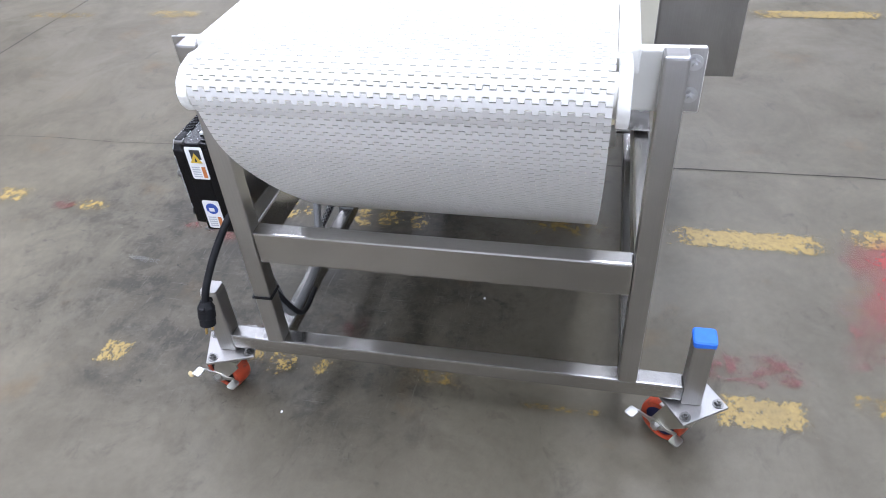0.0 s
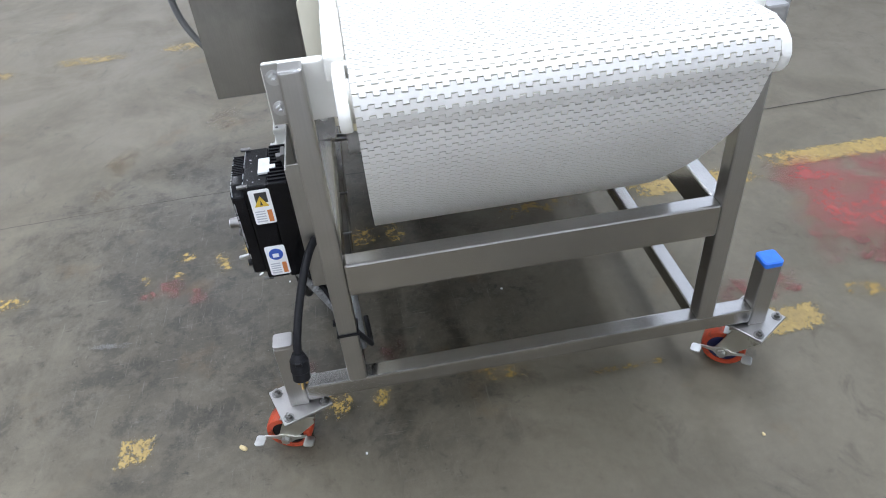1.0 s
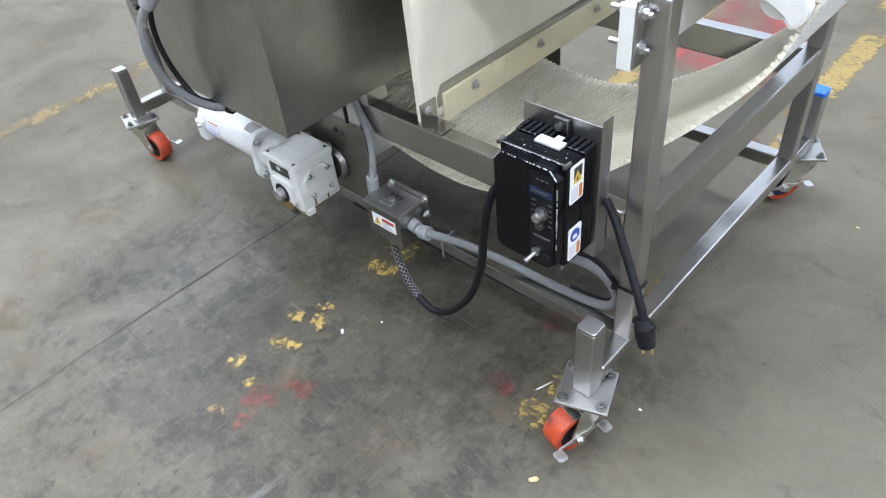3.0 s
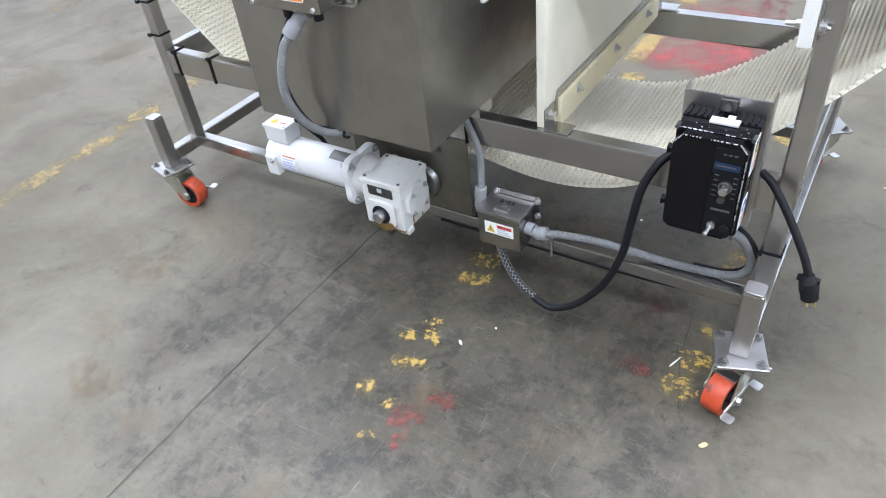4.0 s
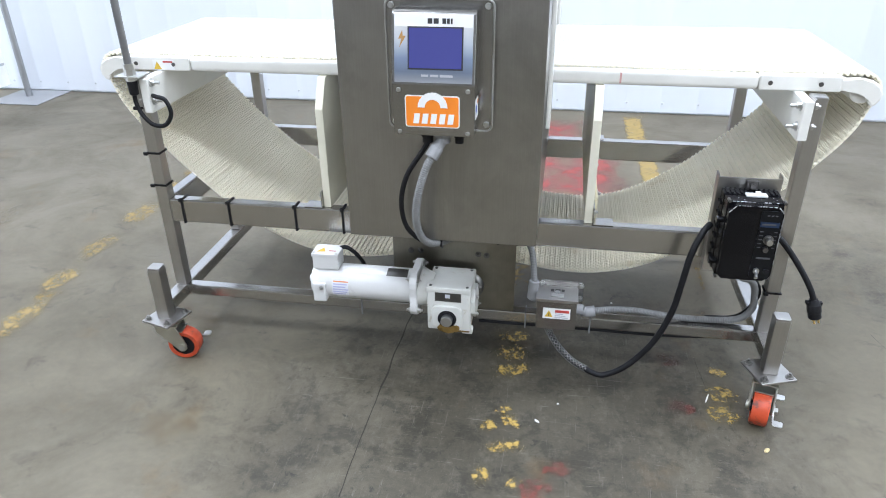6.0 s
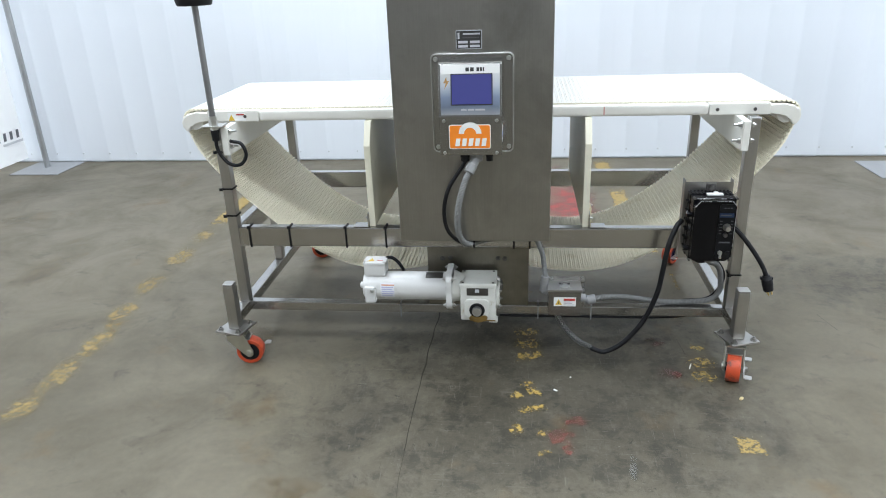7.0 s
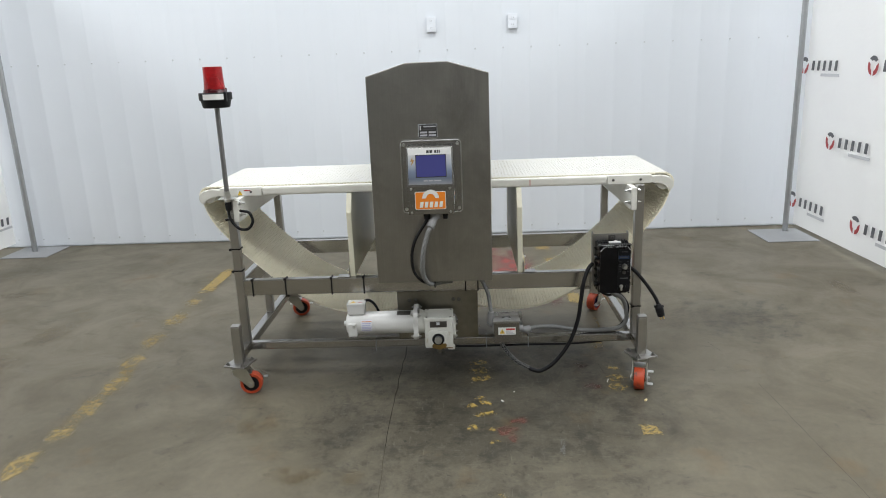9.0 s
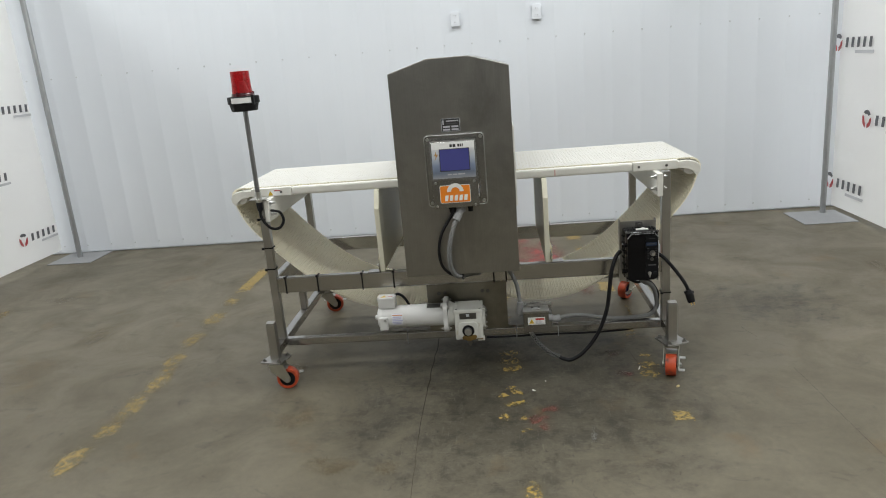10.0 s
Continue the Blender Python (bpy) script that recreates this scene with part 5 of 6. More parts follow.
solo("cable", hose([(-0.335, MY + 0.026, 0.416), (-0.312, MY + 0.020, 0.424), (-0.293, MY + 0.022, 0.412), (-0.280, MY + 0.034, 0.388), (-0.272, MY + 0.054, 0.355), (-0.268, MY + 0.064, 0.315), (-0.262, MY + 0.066, 0.270)], 0.006), M_RUBBER,
     "short black motor cable", "cable")

# ---- junction box ----
jb = thing("junction_box", "small stainless junction box with a yellow warning label", "junction box", (0.315, -0.45, 0.207))
part("back_plate", slab(round_rect(0.262, 0.392, 0.195, 0.328, 0.010), "y", -0.4105, -0.4072, 0.001), M_STEEL_X, jb, "stainless back plate with rounded corners")
part("case", box((0.258, -0.490, 0.207), (0.373, -0.4106, 0.309), 0.002), M_CASE, jb, "folded stainless case")
part("lid_lip", box((0.255, -0.493, 0.302), (0.376, -0.4115, 0.3115), 0.0012), M_PLATE, jb, "bright folded lid")
bm = rod((0.316, -0.455, 0.311), (0.316, -0.455, 0.317), 0.008, n=12)
box((0.298, -0.478, 0.3115), (0.334, -0.462, 0.3155), 0.001, bm=bm)
part("lid_clip", bm, M_BOLT, jb)
for u0, u1 in ((0.296, 0.306), (0.309, 0.324), (0.327, 0.336)):
    part("print_bar", box((u0, -0.446, 0.3116), (u1, -0.432, 0.3120)), M_INK, jb)
lb = part("warning_label", box((0.277, -0.4912, 0.246), (0.356, -0.4903, 0.281)), M_PAPER, jb, "white label with a yellow triangle")
part("warning_triangle", slab([(0.283, 0.252), (0.306, 0.252), (0.2945, 0.274)], "y", -0.4920, -0.4911), M_YELLOW, lb)
part("triangle_mark", box((0.2935, -0.4925, 0.2555), (0.2955, -0.4918, 0.266)), M_INK, lb)
part("print_bar", box((0.312, -0.4920, 0.268), (0.352, -0.4911, 0.2765)), M_LABRED, lb)
for z in (0.250, 0.256, 0.262):
    part("print_bar", box((0.312, -0.4918, z), (0.350 - (z - 0.25) * 1.2, -0.4911, z + 0.003)), M_FAINT, lb)
for bx, bz in ((0.384, 0.316), (0.384, 0.272), (0.270, 0.316)):
    part("bolt", hexbolt((bx, -0.4105, bz), (0, -1, 0), 0.006, 0.006), M_BOLT, jb)
bm = rod((0.373, -0.452, 0.262), (0.392, -0.452, 0.260), 0.016, n=16)
rod((0.390, -0.452, 0.260), (0.405, -0.451, 0.250), 0.014, n=16, bm=bm)
rod((0.400, -0.451, 0.252), (0.428, -0.450, 0.258), 0.017, n=16, bev=0.002, bm=bm)
part("elbow_gland", bm, M_GREY, jb, "grey elbow cable gland")
bm = rod((0.258, -0.448, 0.285), (0.240, -0.448, 0.292), 0.014, n=16)
rod((0.240, -0.448, 0.286), (0.244, -0.448, 0.320), 0.0135, n=16, bm=bm)
rod((0.243, -0.448, 0.312), (0.247, -0.448, 0.345), 0.0150, n=16, bev=0.002, bm=bm)
part("elbow_gland", bm, M_GREY, jb, "grey elbow cable gland")
bm = rod((0.292, -0.452, 0.207), (0.292, -0.453, 0.192), 0.011, n=14)
part("grip_gland", bm, M_BOLT, jb)

solo("conduit", hose([(0.247, -0.448, 0.340), (0.243, -0.436, 0.375), (0.236, -0.424, 0.420), (0.222, -0.418, 0.455), (0.205, -0.416, 0.490), (0.190, -0.416, 0.5255)], 0.0084, 14, 12, ribs=0.12), M_CONDUIT,
     "grey corrugated conduit rising from the junction box", "conduit")
solo("conduit", hose([(0.425, -0.450, 0.258), (0.470, -0.445, 0.264), (0.540, -0.420, 0.252), (0.620, -0.392, 0.228), (0.700, -0.378, 0.2135), (0.800, -0.372, 0.2135),
                      (0.858, -0.368, 0.224), (0.882, -0.372, 0.262), (0.876, -0.388, 0.312), (0.862, -0.412, 0.358), (0.838, -0.442, 0.395), (0.808, -0.470, 0.416), (0.790, -0.482, 0.434), (0.787, -0.484, 0.452)], 0.0090, 14, 12, ribs=0.12), M_CONDUIT, "grey corrugated conduit running along the low rail to the controller", "conduit")
solo("cable", hose([(0.730, -0.480, 0.452), (0.742, -0.480, 0.436), (0.775, -0.478, 0.420), (0.812, -0.462, 0.424), (0.850, -0.420, 0.392), (0.884, -0.392, 0.330), (0.880, -0.352, 0.252), (0.840, -0.350, 0.214), (0.76, -0.355, 0.2095)], 0.0062), M_RUBBER,
     "thin black cable tied to the post", "cable")
solo("cable", hose([(0.706, -0.44, 0.556), (0.684, -0.470, 0.543), (0.660, -0.492, 0.488), (0.647, -0.500, 0.400), (0.633, -0.501, 0.305), (0.594, -0.502, 0.198), (0.530, -0.503, 0.110), (0.470, -0.503, 0.070),
                    (0.432, -0.502, 0.075), (0.410, -0.500, 0.086)], 0.0090, 14), M_RUBBER, "thick black power cable hanging in a loop", "cable")


def braid():
    """A wire-mesh cable grip: two families of wires wound round the cord."""
    line = spline([(0.292, -0.453, 0.196), (0.300, -0.458, 0.176), (0.330, -0.476, 0.138), (0.372, -0.492, 0.104), (0.415, -0.501, 0.084)], 14)
    bm = bmesh.new()
    for turn in (-1, 1):
        for k in range(5):
            pts = []
            up = Vector((0.1, 0.9, 0.3))
            for i, c in enumerate(line):
                d = (line[min(i + 1, len(line) - 1)] - line[max(i - 1, 0)]).normalized()
                side = d.cross(up).normalized()
                nrm = side.cross(d)
                a = 2 * math.pi * k / 5 + turn * i * 0.42
                pts.append(c + 0.0096 * (math.cos(a) * side + math.sin(a) * nrm))
            hose(pts, 0.0009, 4, 1, bm)
    return bm


grip = solo("cable_grip", braid(), M_WIRE, "braided wire strain-relief grip under the junction box", "cable grip", (0.292, -0.453, 0.196))
part("cord", hose([(0.292, -0.453, 0.196), (0.300, -0.458, 0.176), (0.330, -0.476, 0.138), (0.372, -0.492, 0.104), (0.415, -0.501, 0.084)], 0.0082, 12), M_RUBBER, grip)

# ---- motor controller ----
vc = thing("motor_controller", "black motor speed controller with knob, switch and safety labels", "motor controller", (0.785, -0.48, 0.45))
bm = box((0.700, -0.4395, 0.416), (0.866, -0.4365, 0.694), 0.001)
for xa in (0.700, 0.863):
    box((xa, -0.4364, 0.416), (xa + 0.003, -0.4072, 0.700), 0.001, bm=bm)
part("mounting_bracket", bm, M_STEEL_Z, vc, "stainless mounting bracket with folded sides")
hs = part("heat_sink", box((0.712, -0.478, 0.446), (0.858, -0.440, 0.664), 0.003), M_BLACK, vc, "black finned heat sink")
for k in range(11):
    u = 0.719 + 0.0125 * k
    part("fin", box((u, -0.476, 0.660), (u + 0.005, -0.4415, 0.667), 0.0008), M_BLACK, hs)
for k in range(6):
    z = 0.47 + 0.032 * k
    part("fin", box((0.707, -0.474, z), (0.7125, -0.444, z + 0.006), 0.0008), M_BLACK, hs)
bd = part("body", box((0.714, -0.522, 0.448), (0.857, -0.4785, 0.662), 0.004), M_BLACK, vc, "scuffed black enamelled body")
front = [(0.716, 0.462), (0.728, 0.450), (0.836, 0.450), (0.854, 0.466), (0.854, 0.642), (0.838, 0.660), (0.734, 0.660), (0.716, 0.640)]
cv = part("front_cover", slab(front, "y", -0.544, -0.5222, 0.003), M_BLACK, vc, "chamfered black front cover")
rim = [(0.7165, 0.640), (0.734, 0.6595), (0.838, 0.6595), (0.8535, 0.642), (0.8535, 0.500)]
wear = random.Random(11)
bm = bmesh.new()
for (u0, v0), (u1, v1) in zip(rim, rim[1:]):
    n_w = max(2, int(math.hypot(u1 - u0, v1 - v0) / 0.012))
    for k in range(n_w):
        f0, f1 = k / n_w, (k + 0.55 + 0.45 * wear.random()) / n_w
        if wear.random() < 0.85:
            rod((u0 + (u1 - u0) * f0, -0.5432, v0 + (v1 - v0) * f0), (u0 + (u1 - u0) * f1, -0.5432, v0 + (v1 - v0) * f1), 0.0009 + 0.0007 * wear.random(), n=6, bm=bm)
tagged(part("worn_edge", bm, M_WORN, cv), "bare metal where the black enamel is worn off the edges", kind="stuff")
bm = bmesh.new()
for k in range(14):
    f = k / 14
    if wear.random() < 0.8:
        rod((0.716 + 0.139 * f, -0.5215, 0.6615), (0.716 + 0.139 * (f + 0.05), -0.5215, 0.6615), 0.0008 + 0.0006 * wear.random(), n=6, bm=bm)
for k in range(7):
    u, w = 0.735 + 0.11 * wear.random(), -0.519 + 0.034 * wear.random()
    rod((u, w, 0.6612), (u, w, 0.6626), 0.0008 + 0.0022 * wear.random() ** 2, n=7, bm=bm)
tagged(part("worn_edge", bm, M_WORN, bd), "chips and bare metal along the lip of the black body", kind="stuff")
for k in range(11):
    u = 0.735 + 0.0065 * k
    part("rib", box((u, -0.5445, 0.640), (u + 0.003, -0.524, 0.6615), 0.0006), M_BLACK, cv)
pn = part("overlay", slab(round_rect(0.797, 0.849, 0.458, 0.650, 0.008), "y", -0.5462, -0.5438), M_PANEL, cv, "black control overlay with grey print")
part("blue_band", box((0.799, -0.5470, 0.606), (0.846, -0.5460, 0.620)), M_BLUEBAND, pn)
part("print_bar", box((0.803, -0.5476, 0.6115), (0.838, -0.5468, 0.6155)), M_DIM, pn)
for u in (0.812, 0.822, 0.832):
    part("print_bar", box((u, -0.5468, 0.636), (u + 0.006, -0.5460, 0.639)), M_DIM, pn)
for k in range(5):
    z = 0.548 + 0.011 * k
    part("print_bar", box((0.802, -0.5468, z), (0.811, -0.5460, z + 0.0022)), M_DIM, pn)
    part("print_bar", box((0.838, -0.5468, z), (0.846, -0.5460, z + 0.0022)), M_DIM, pn)
part("print_bar", box((0.806, -0.5468, 0.516), (0.842, -0.5460, 0.521)), M_DIM, pn)
bm = rod((0.826, -0.5455, 0.572), (0.826, -0.551, 0.572), 0.013, n=20)
rod((0.826, -0.551, 0.572), (0.826, -0.566, 0.572), 0.0105, 0.009, n=20, bm=bm)
kn = part("speed_knob", bm, M_NUT, cv, "grey speed knob with a bright cap")
part("cap", rod((0.826, -0.5655, 0.572), (0.826, -0.5672, 0.572), 0.0075, n=18), M_BOLT, kn)
part("small_knob", rod((0.823, -0.5455, 0.546), (0.823, -0.556, 0.546), 0.0080, 0.007, n=16), M_DARKSTEEL, cv)
bm = rod((0.813, -0.5455, 0.482), (0.813, -0.552, 0.482), 0.0085, n=6)
rod((0.813, -0.552, 0.482), (0.808, -0.573, 0.474), 0.0035, 0.0045, n=12, bm=bm)
part("toggle_switch", bm, M_BOLT, cv, "chrome toggle switch")
part("fuse_cap", rod((0.838, -0.5455, 0.482), (0.838, -0.553, 0.482), 0.0075, n=14), M_RUBBER, cv)
for bx, bz in ((0.717, 0.664), (0.856, 0.664), (0.717, 0.447), (0.852, 0.447)):
    part("cover_screw", rod((bx, -0.530, bz), (bx, -0.512, bz), 0.0038, n=12), M_DARKSTEEL, bd)
for bz in (0.60, 0.48):
    bm = rod((0.714, -0.50, bz), (0.700, -0.50, bz), 0.008, n=12)
    rod((0.702, -0.50, bz), (0.698, -0.50, bz), 0.011, n=6, bm=bm)
    part("side_plug", bm, M_BLACK, bd)
bm = box((0.772, -0.449, 0.664), (0.804, -0.441, 0.690), 0.002)
rod((0.788, -0.449, 0.678), (0.788, -0.458, 0.678), 0.0075, n=6, bm=bm)
part("mounting_clip", bm, M_DARKSTEEL, vc)
tape = box((0.766, -0.494, 0.6628), (0.820, -0.473, 0.6676), 0.0012)
part("label", tape, M_STICKER, bd, "worn white sticker on top")
part("label", box((0.794, -0.475, 0.6642), (0.808, -0.462, 0.6682), 0.001), M_STICKER, bd)
for z0, z1, kind in ((0.580, 0.655, "warn"), (0.455, 0.526, "read")):
    y0, y1 = -0.514, -0.476
    lb = part("safety_label", slab(round_rect(y0, y1, z0, z1, 0.004), "x", 0.8571, 0.8582), M_PAPER, bd, "white safety label with pictogram and orange band")
    if kind == "warn":
        part("pictogram", box((0.8581, y0 + 0.010, z1 - 0.028), (0.8586, y0 + 0.032, z1 - 0.006)), M_INK, lb)
        part("warning_triangle", slab([(y0 + 0.006, z1 - 0.036), (y0 + 0.032, z1 - 0.036), (y0 + 0.019, z1 - 0.013)], "x", 0.8584, 0.8590), M_YELLOW, lb)
        part("triangle_mark", slab([(y0 + 0.0165, z1 - 0.033), (y0 + 0.0215, z1 - 0.033), (y0 + 0.019, z1 - 0.022)], "x", 0.8588, 0.8594), M_INK, lb)
    else:
        part("pictogram", rod((0.8581, y0 + 0.019, z1 - 0.020), (0.8588, y0 + 0.019, z1 - 0.020), 0.0135, n=22), M_LABBLUE, lb)
        part("pictogram", box((0.8586, y0 + 0.012, z1 - 0.027), (0.8591, y0 + 0.024, z1 - 0.018)), M_PAPER, lb)
    part("orange_band", box((0.8581, y1 - 0.0125, z0 + 0.004), (0.8586, y1 - 0.004, z0 + 0.030)), M_LABORANGE, lb)
    for k in range(5):
        part("print_bar", box((0.8581, y0 + 0.004, z0 + 0.005 + 0.0055 * k), (0.8586, y1 - 0.016, z0 + 0.0075 + 0.0055 * k)), M_FAINT, lb)

plug_cord = [(0.866, -0.415, 0.535), (0.892, -0.430, 0.522), (0.924, -0.448, 0.488), (0.958, -0.465, 0.442), (0.985, -0.477, 0.398), (1.000, -0.482, 0.362)]
pc = solo("power_cord", hose(plug_cord, 0.0080, 14), M_RUBBER, "black power cord with a plug hanging free", "power cord", (0.998, -0.482, 0.37))
a, d = Vector((0.996, -0.481, 0.372)), Vector((0.015, -0.003, -0.055)).normalized()
bm = rod(a, a + d * 0.014, 0.011, 0.017, n=20)
rod(a + d * 0.013, a + d * 0.040, 0.0178, 0.0186, n=20, bev=0.002, bm=bm)
rod(a + d * 0.039, a + d * 0.058, 0.0170, n=20, bev=0.002, bm=bm)
box((-0.021, -0.006, -0.004), (0.021, 0.006, 0.006), 0.002, bm=bm, m=Matrix.Translation(a + d * 0.012))
pl = part("plug", bm, M_RUBBER, pc, "round black locking plug")
for k in range(3):
    ang = 2 * math.pi * k / 3
    o = a + d * 0.057 + 0.009 * Vector((math.cos(ang), math.sin(ang), 0))
    part("prong", rod(o, o + d * 0.016, 0.0028, n=8), M_BRASS, pl, "brass prong")

for ob in vc.children_recursive:
    ob.data.transform(Matrix.Translation((0.0021, 0, 0)) @ Matrix.Diagonal((0.955, 1, 1, 1)))

# ---- beacon ----
BX, BY = -0.914, -0.440
be = thing("warning_beacon", "red flashing beacon on a grey pole, clamped to the corner post", "beacon", (BX, BY, 0.90))
part("pole", rod((BX, BY, 0.895), (BX, BY, 1.308), 0.0105, n=16), M_MAST, be, "thin grey pole")
bm = box((BX - 0.040, BY - 0.020, 0.903), (BX + 0.034, BY + 0.046, 0.907), 0.001)
rod((BX, BY, 0.892), (BX, BY, 0.924), 0.016, n=6, bm=bm)
rod((BX, BY, 0.922), (BX, BY, 0.940), 0.0135, n=14, bm=bm)
part("bracket", bm, M_ZINC, be, "stainless bracket and lock nut")
part("cable_gland", rod((BX, BY, 0.892), (BX, BY, 0.852), 0.0145, 0.0125, n=14, bev=0.002), M_RUBBER, be)
bm = rod((BX, BY, 1.304), (BX, BY, 1.338), 0.056, 0.064, n=36, bev=0.004)
rod((BX, BY, 1.336), (BX, BY, 1.368), 0.069, 0.069, n=36, bev=0.003, bm=bm)
for k in range(2):
    ang = radians(-35 + 180 * k)
    box((-0.006, -0.009, 1.330), (0.006, 0.009, 1.372), 0.002, bm=bm, m=Matrix.Translation((BX + 0.068 * math.cos(ang), BY + 0.068 * math.sin(ang), 0)))
bb = part("beacon_base", bm, M_RUBBER, be, "black round beacon base")
part("label", slab([(BX + 0.0702 * math.cos(radians(a)), BY + 0.0702 * math.sin(radians(a))) for a in range(242, 322, 6)] +
                   [(BX + 0.0692 * math.cos(radians(a)), BY + 0.0692 * math.sin(radians(a))) for a in range(320, 240, -6)], "z", 1.340, 1.363), M_PAPER, bb, "white printed label")
bm = bmesh.new()
prof = [(0.0, 1.382), (0.0440, 1.382), (0.0440, 1.385), (0.0430, 1.390), (0.0418, 1.400), (0.0408, 1.420), (0.0402, 1.448), (0.0408, 1.468), (0.0400, 1.4745), (0.0, 1.477)]
rings = []
for k in range(40):
    a = 2 * math.pi * k / 40
    rings.append([bm.verts.new((BX + r * (1 + (0.02 if k % 2 and 2 < i < 7 else 0)) * math.cos(a), BY + r * (1 + (0.02 if k % 2 and 2 < i < 7 else 0)) * math.sin(a), z)) for i, (r, z) in enumerate(prof)])
for k in range(40):
    p, q = rings[k], rings[(k + 1) % 40]
    for i in range(len(prof) - 1):
        bm.faces.new((p[i], q[i], q[i + 1], p[i + 1]))
bmesh.ops.remove_doubles(bm, verts=bm.verts, dist=1e-5)
part("lens", bm, M_LENS, be, "ribbed red plastic lens")
bm = rod((BX, BY, 1.3665), (BX, BY, 1.3815), 0.0500, 0.0465, n=36, bev=0.002)
for k in range(3):
    ang = radians(-100 + 120 * k)
    rod((BX + 0.045 * math.cos(ang), BY + 0.045 * math.sin(ang), 1.370), (BX + 0.045 * math.cos(ang), BY + 0.045 * math.sin(ang), 1.386), 0.0055, n=10, bm=bm)
part("lens_ring", bm, M_LENS_RING, be, "dark red ring under the lens")
part("lamp", rod((BX, BY, 1.3825), (BX, BY, 1.432), 0.020, 0.012, n=14), M_SILVER, be)
solo("cable", hose([(BX, BY, 0.858), (BX - 0.001, BY, 0.828), (BX + 0.014, BY - 0.004, 0.795), (BX + 0.044, BY - 0.008, 0.768), (BX + 0.081, BY - 0.006, 0.768), (BX + 0.102, BY, 0.800),
                    (BX + 0.089, BY + 0.004, 0.838), (BX + 0.060, BY + 0.008, 0.846), (BX + 0.045, BY + 0.018, 0.846)], 0.0062, 12), M_RUBBER, "black beacon cable in a small loop", "cable")

bedlab = thing("warning_label", "small white label with a yellow triangle", "label", (-0.87, -0.339, 0.92))
part("sticker", box((-0.905, -0.3338, 0.899), (-0.838, -0.3331, 0.927)), M_PAPER, bedlab)
part("triangle", slab([(-0.903, 0.9005), (-0.879, 0.9005), (-0.891, 0.9225)], "y", -0.3344, -0.3336), M_YELLOW, bedlab)
part("print_bar", box((-0.872, -0.3344, 0.9195), (-0.842, -0.3336, 0.9245)), M_LABRED, bedlab)


# ---- cable ties ----
def tie(lo, hi, words):
    """A flat black strap round a tube, with its lock."""
    (x0, y0, z0), (x1, y1, z1) = lo, hi
    bm = bmesh.new()
    if words == "post":
        for a, b in (((x0 - 0.003, y0 - 0.003), (x1 + 0.003, y0)), ((x0 - 0.003, y1), (x1 + 0.003, y1 + 0.003)), ((x0 - 0.003, y0), (x0, y1)), ((x1, y0), (x1 + 0.003, y1))):
            box((*a, z0), (*b, z1), bm=bm)
        box((x0 - 0.008, y0 - 0.010, z0 - 0.002), (x0 + 0.004, y0 - 0.002, z1 + 0.002), 0.001, bm=bm)
    else:
        for a, b in (((y0 - 0.003, z0 - 0.003), (y0, z1 + 0.003)), ((y1, z0 - 0.003), (y1 + 0.003, z1 + 0.003)), ((y0, z0 - 0.003), (y1, z0)), ((y0, z1), (y1, z1 + 0.003))):
            box((x0, *a), (x1, *b), bm=bm)
        box((x0 - 0.003, y0 - 0.008, z1 - 0.004), (x1 + 0.003, y0 + 0.002, z1 + 0.006), 0.001, bm=bm)
    solo("cable_tie", bm, M_RUBBER, "black cable tie strapped round the steel tube", "cable tie", lo, "cable ties on the frame")


for z in (0.800, 0.660, 0.556):
    tie((-XO, -YO, z), (-XI, -YI, z + 0.006), "post")
tie((XI, -YO, 0.335), (XO, -YI, 0.340), "post")
for x in (-0.860, -0.705, -0.490, -0.340, 0.130, 0.187):
    tie((x, -YO, 0.437), (x + 0.006, -YI, 0.513), "rail")


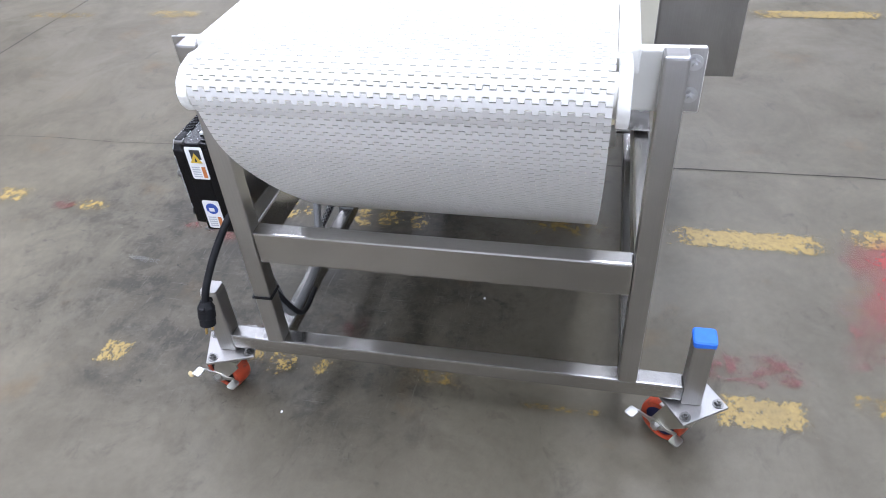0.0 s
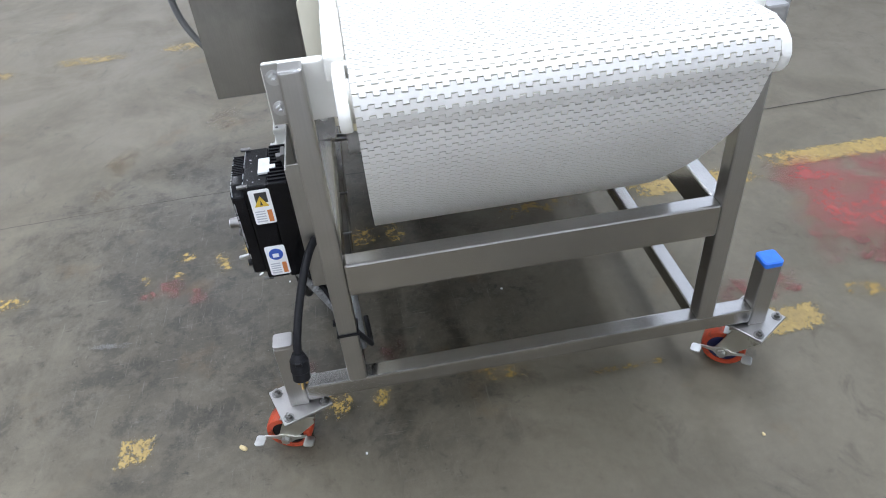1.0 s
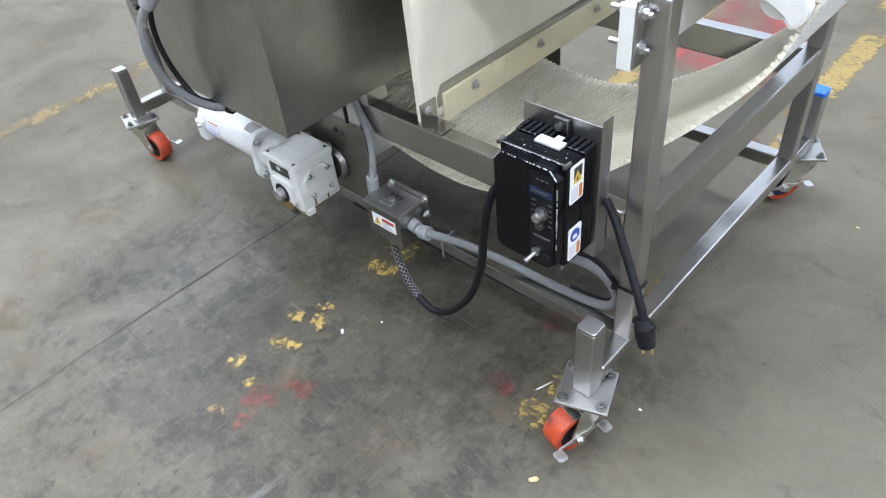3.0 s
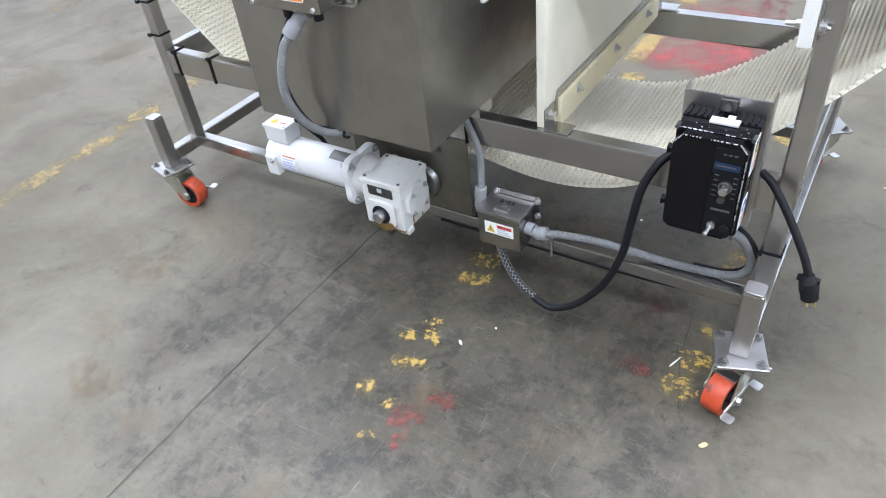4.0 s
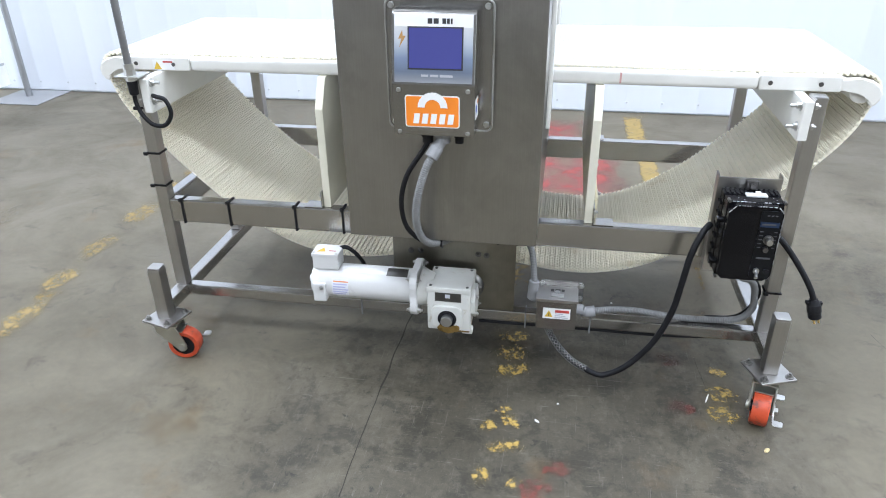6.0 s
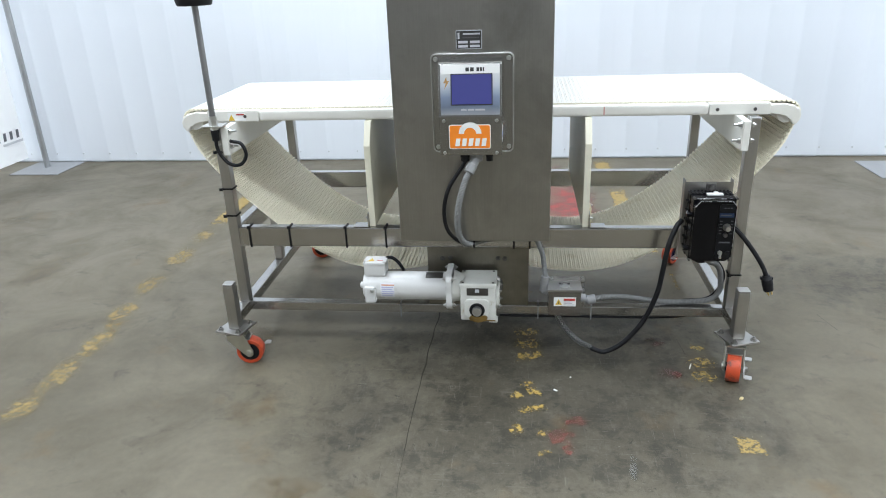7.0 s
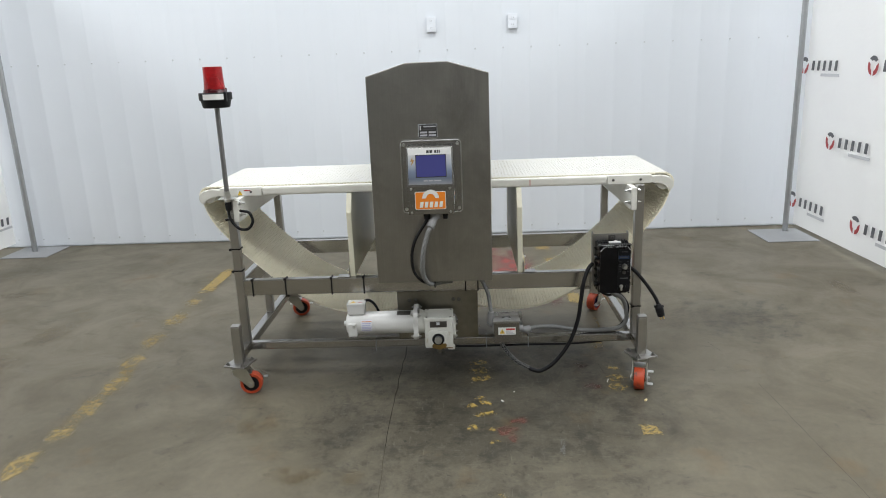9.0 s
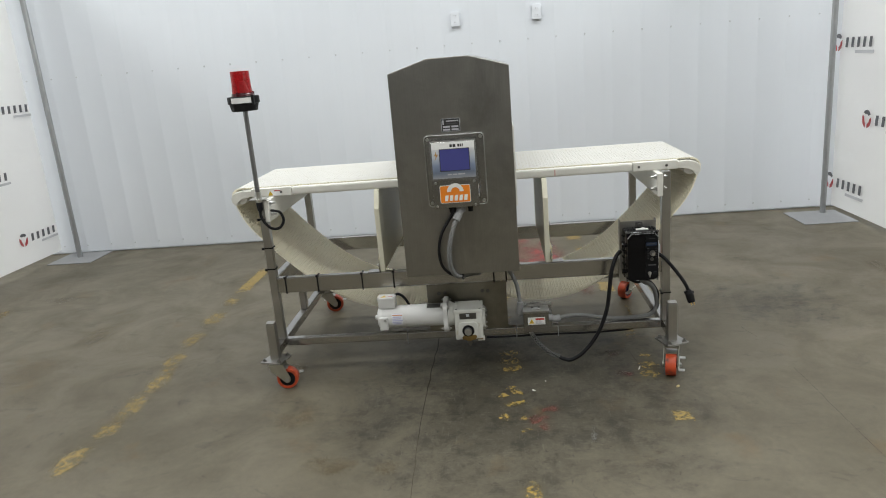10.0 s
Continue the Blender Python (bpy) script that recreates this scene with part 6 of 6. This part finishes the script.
def zip_tail(x):
    bm = box((x, -0.4085, 0.150), (x + 0.004, -0.4055, 0.208))
    box((x, -0.4085, 0.2035), (x + 0.004, -0.366, 0.2065), bm=bm)
    solo("cable_tie", bm, M_GREY, "pale cable tie on the low rail", "cable tie", (x, -0.407, 0.165), "cable ties on the frame")


for x in (-0.30, 0.222, 0.418):
    zip_tail(x)
solo("cable", hose([(0.08, -0.40, 0.158), (0.20, -0.398, 0.156), (0.40, -0.395, 0.156), (0.60, -0.392, 0.154), (0.74, -0.39, 0.160), (0.80, -0.385, 0.172)], 0.005), M_RUBBER, "black cable tied under the low rail", "cable")


# ---- litter on the floor ----
def scrap(x, y, l, w, h, turn, mat, words):
    bm = bmesh.new()
    bmesh.ops.create_icosphere(bm, subdivisions=2, radius=0.5)
    for v in bm.verts:
        v.co *= 1 + 0.35 * noise.noise(v.co * 3 + Vector((x * 9, y * 7, 1)))
        v.co = Vector((v.co.x * l, v.co.y * w, max(v.co.z, -0.3) * h))
    zmin = min(v.co.z for v in bm.verts)
    bmesh.ops.transform(bm, matrix=Matrix.Translation((x, y, 0.0006 - zmin)) @ Matrix.Rotation(radians(turn), 4, "Z"), verts=bm.verts)
    solo("scrap", bm, mat, words, "litter", (x, y, 0), "litter on the floor")


scrap(0.905, -0.680, 0.024, 0.012, 0.008, 50, M_CHIP, "small tan chip of wood on the floor")
scrap(0.282, -0.660, 0.018, 0.008, 0.004, -40, M_SCRAP, "scrap of white paper on the floor")
scrap(0.780, -0.480, 0.042, 0.0045, 0.004, 70, M_SCRAP, "thin white sliver on the floor")
scrap(0.34, -0.575, 0.007, 0.006, 0.004, 0, M_SCRAP, "white crumb on the floor")
scrap(0.98, -0.40, 0.008, 0.006, 0.004, 0, M_SCRAP, "white crumb on the floor")
scrap(0.52, 0.02, 0.008, 0.007, 0.004, 20, M_SCRAP, "white crumb on the floor")
scrap(1.12, 0.47, 0.010, 0.007, 0.004, 0, M_CHIP, "small tan crumb on the floor")

# the belt's rows last
ROW_MESH = link_row()
for i in range(ROWS_N):
    belt_slat(i, ROW_MESH)
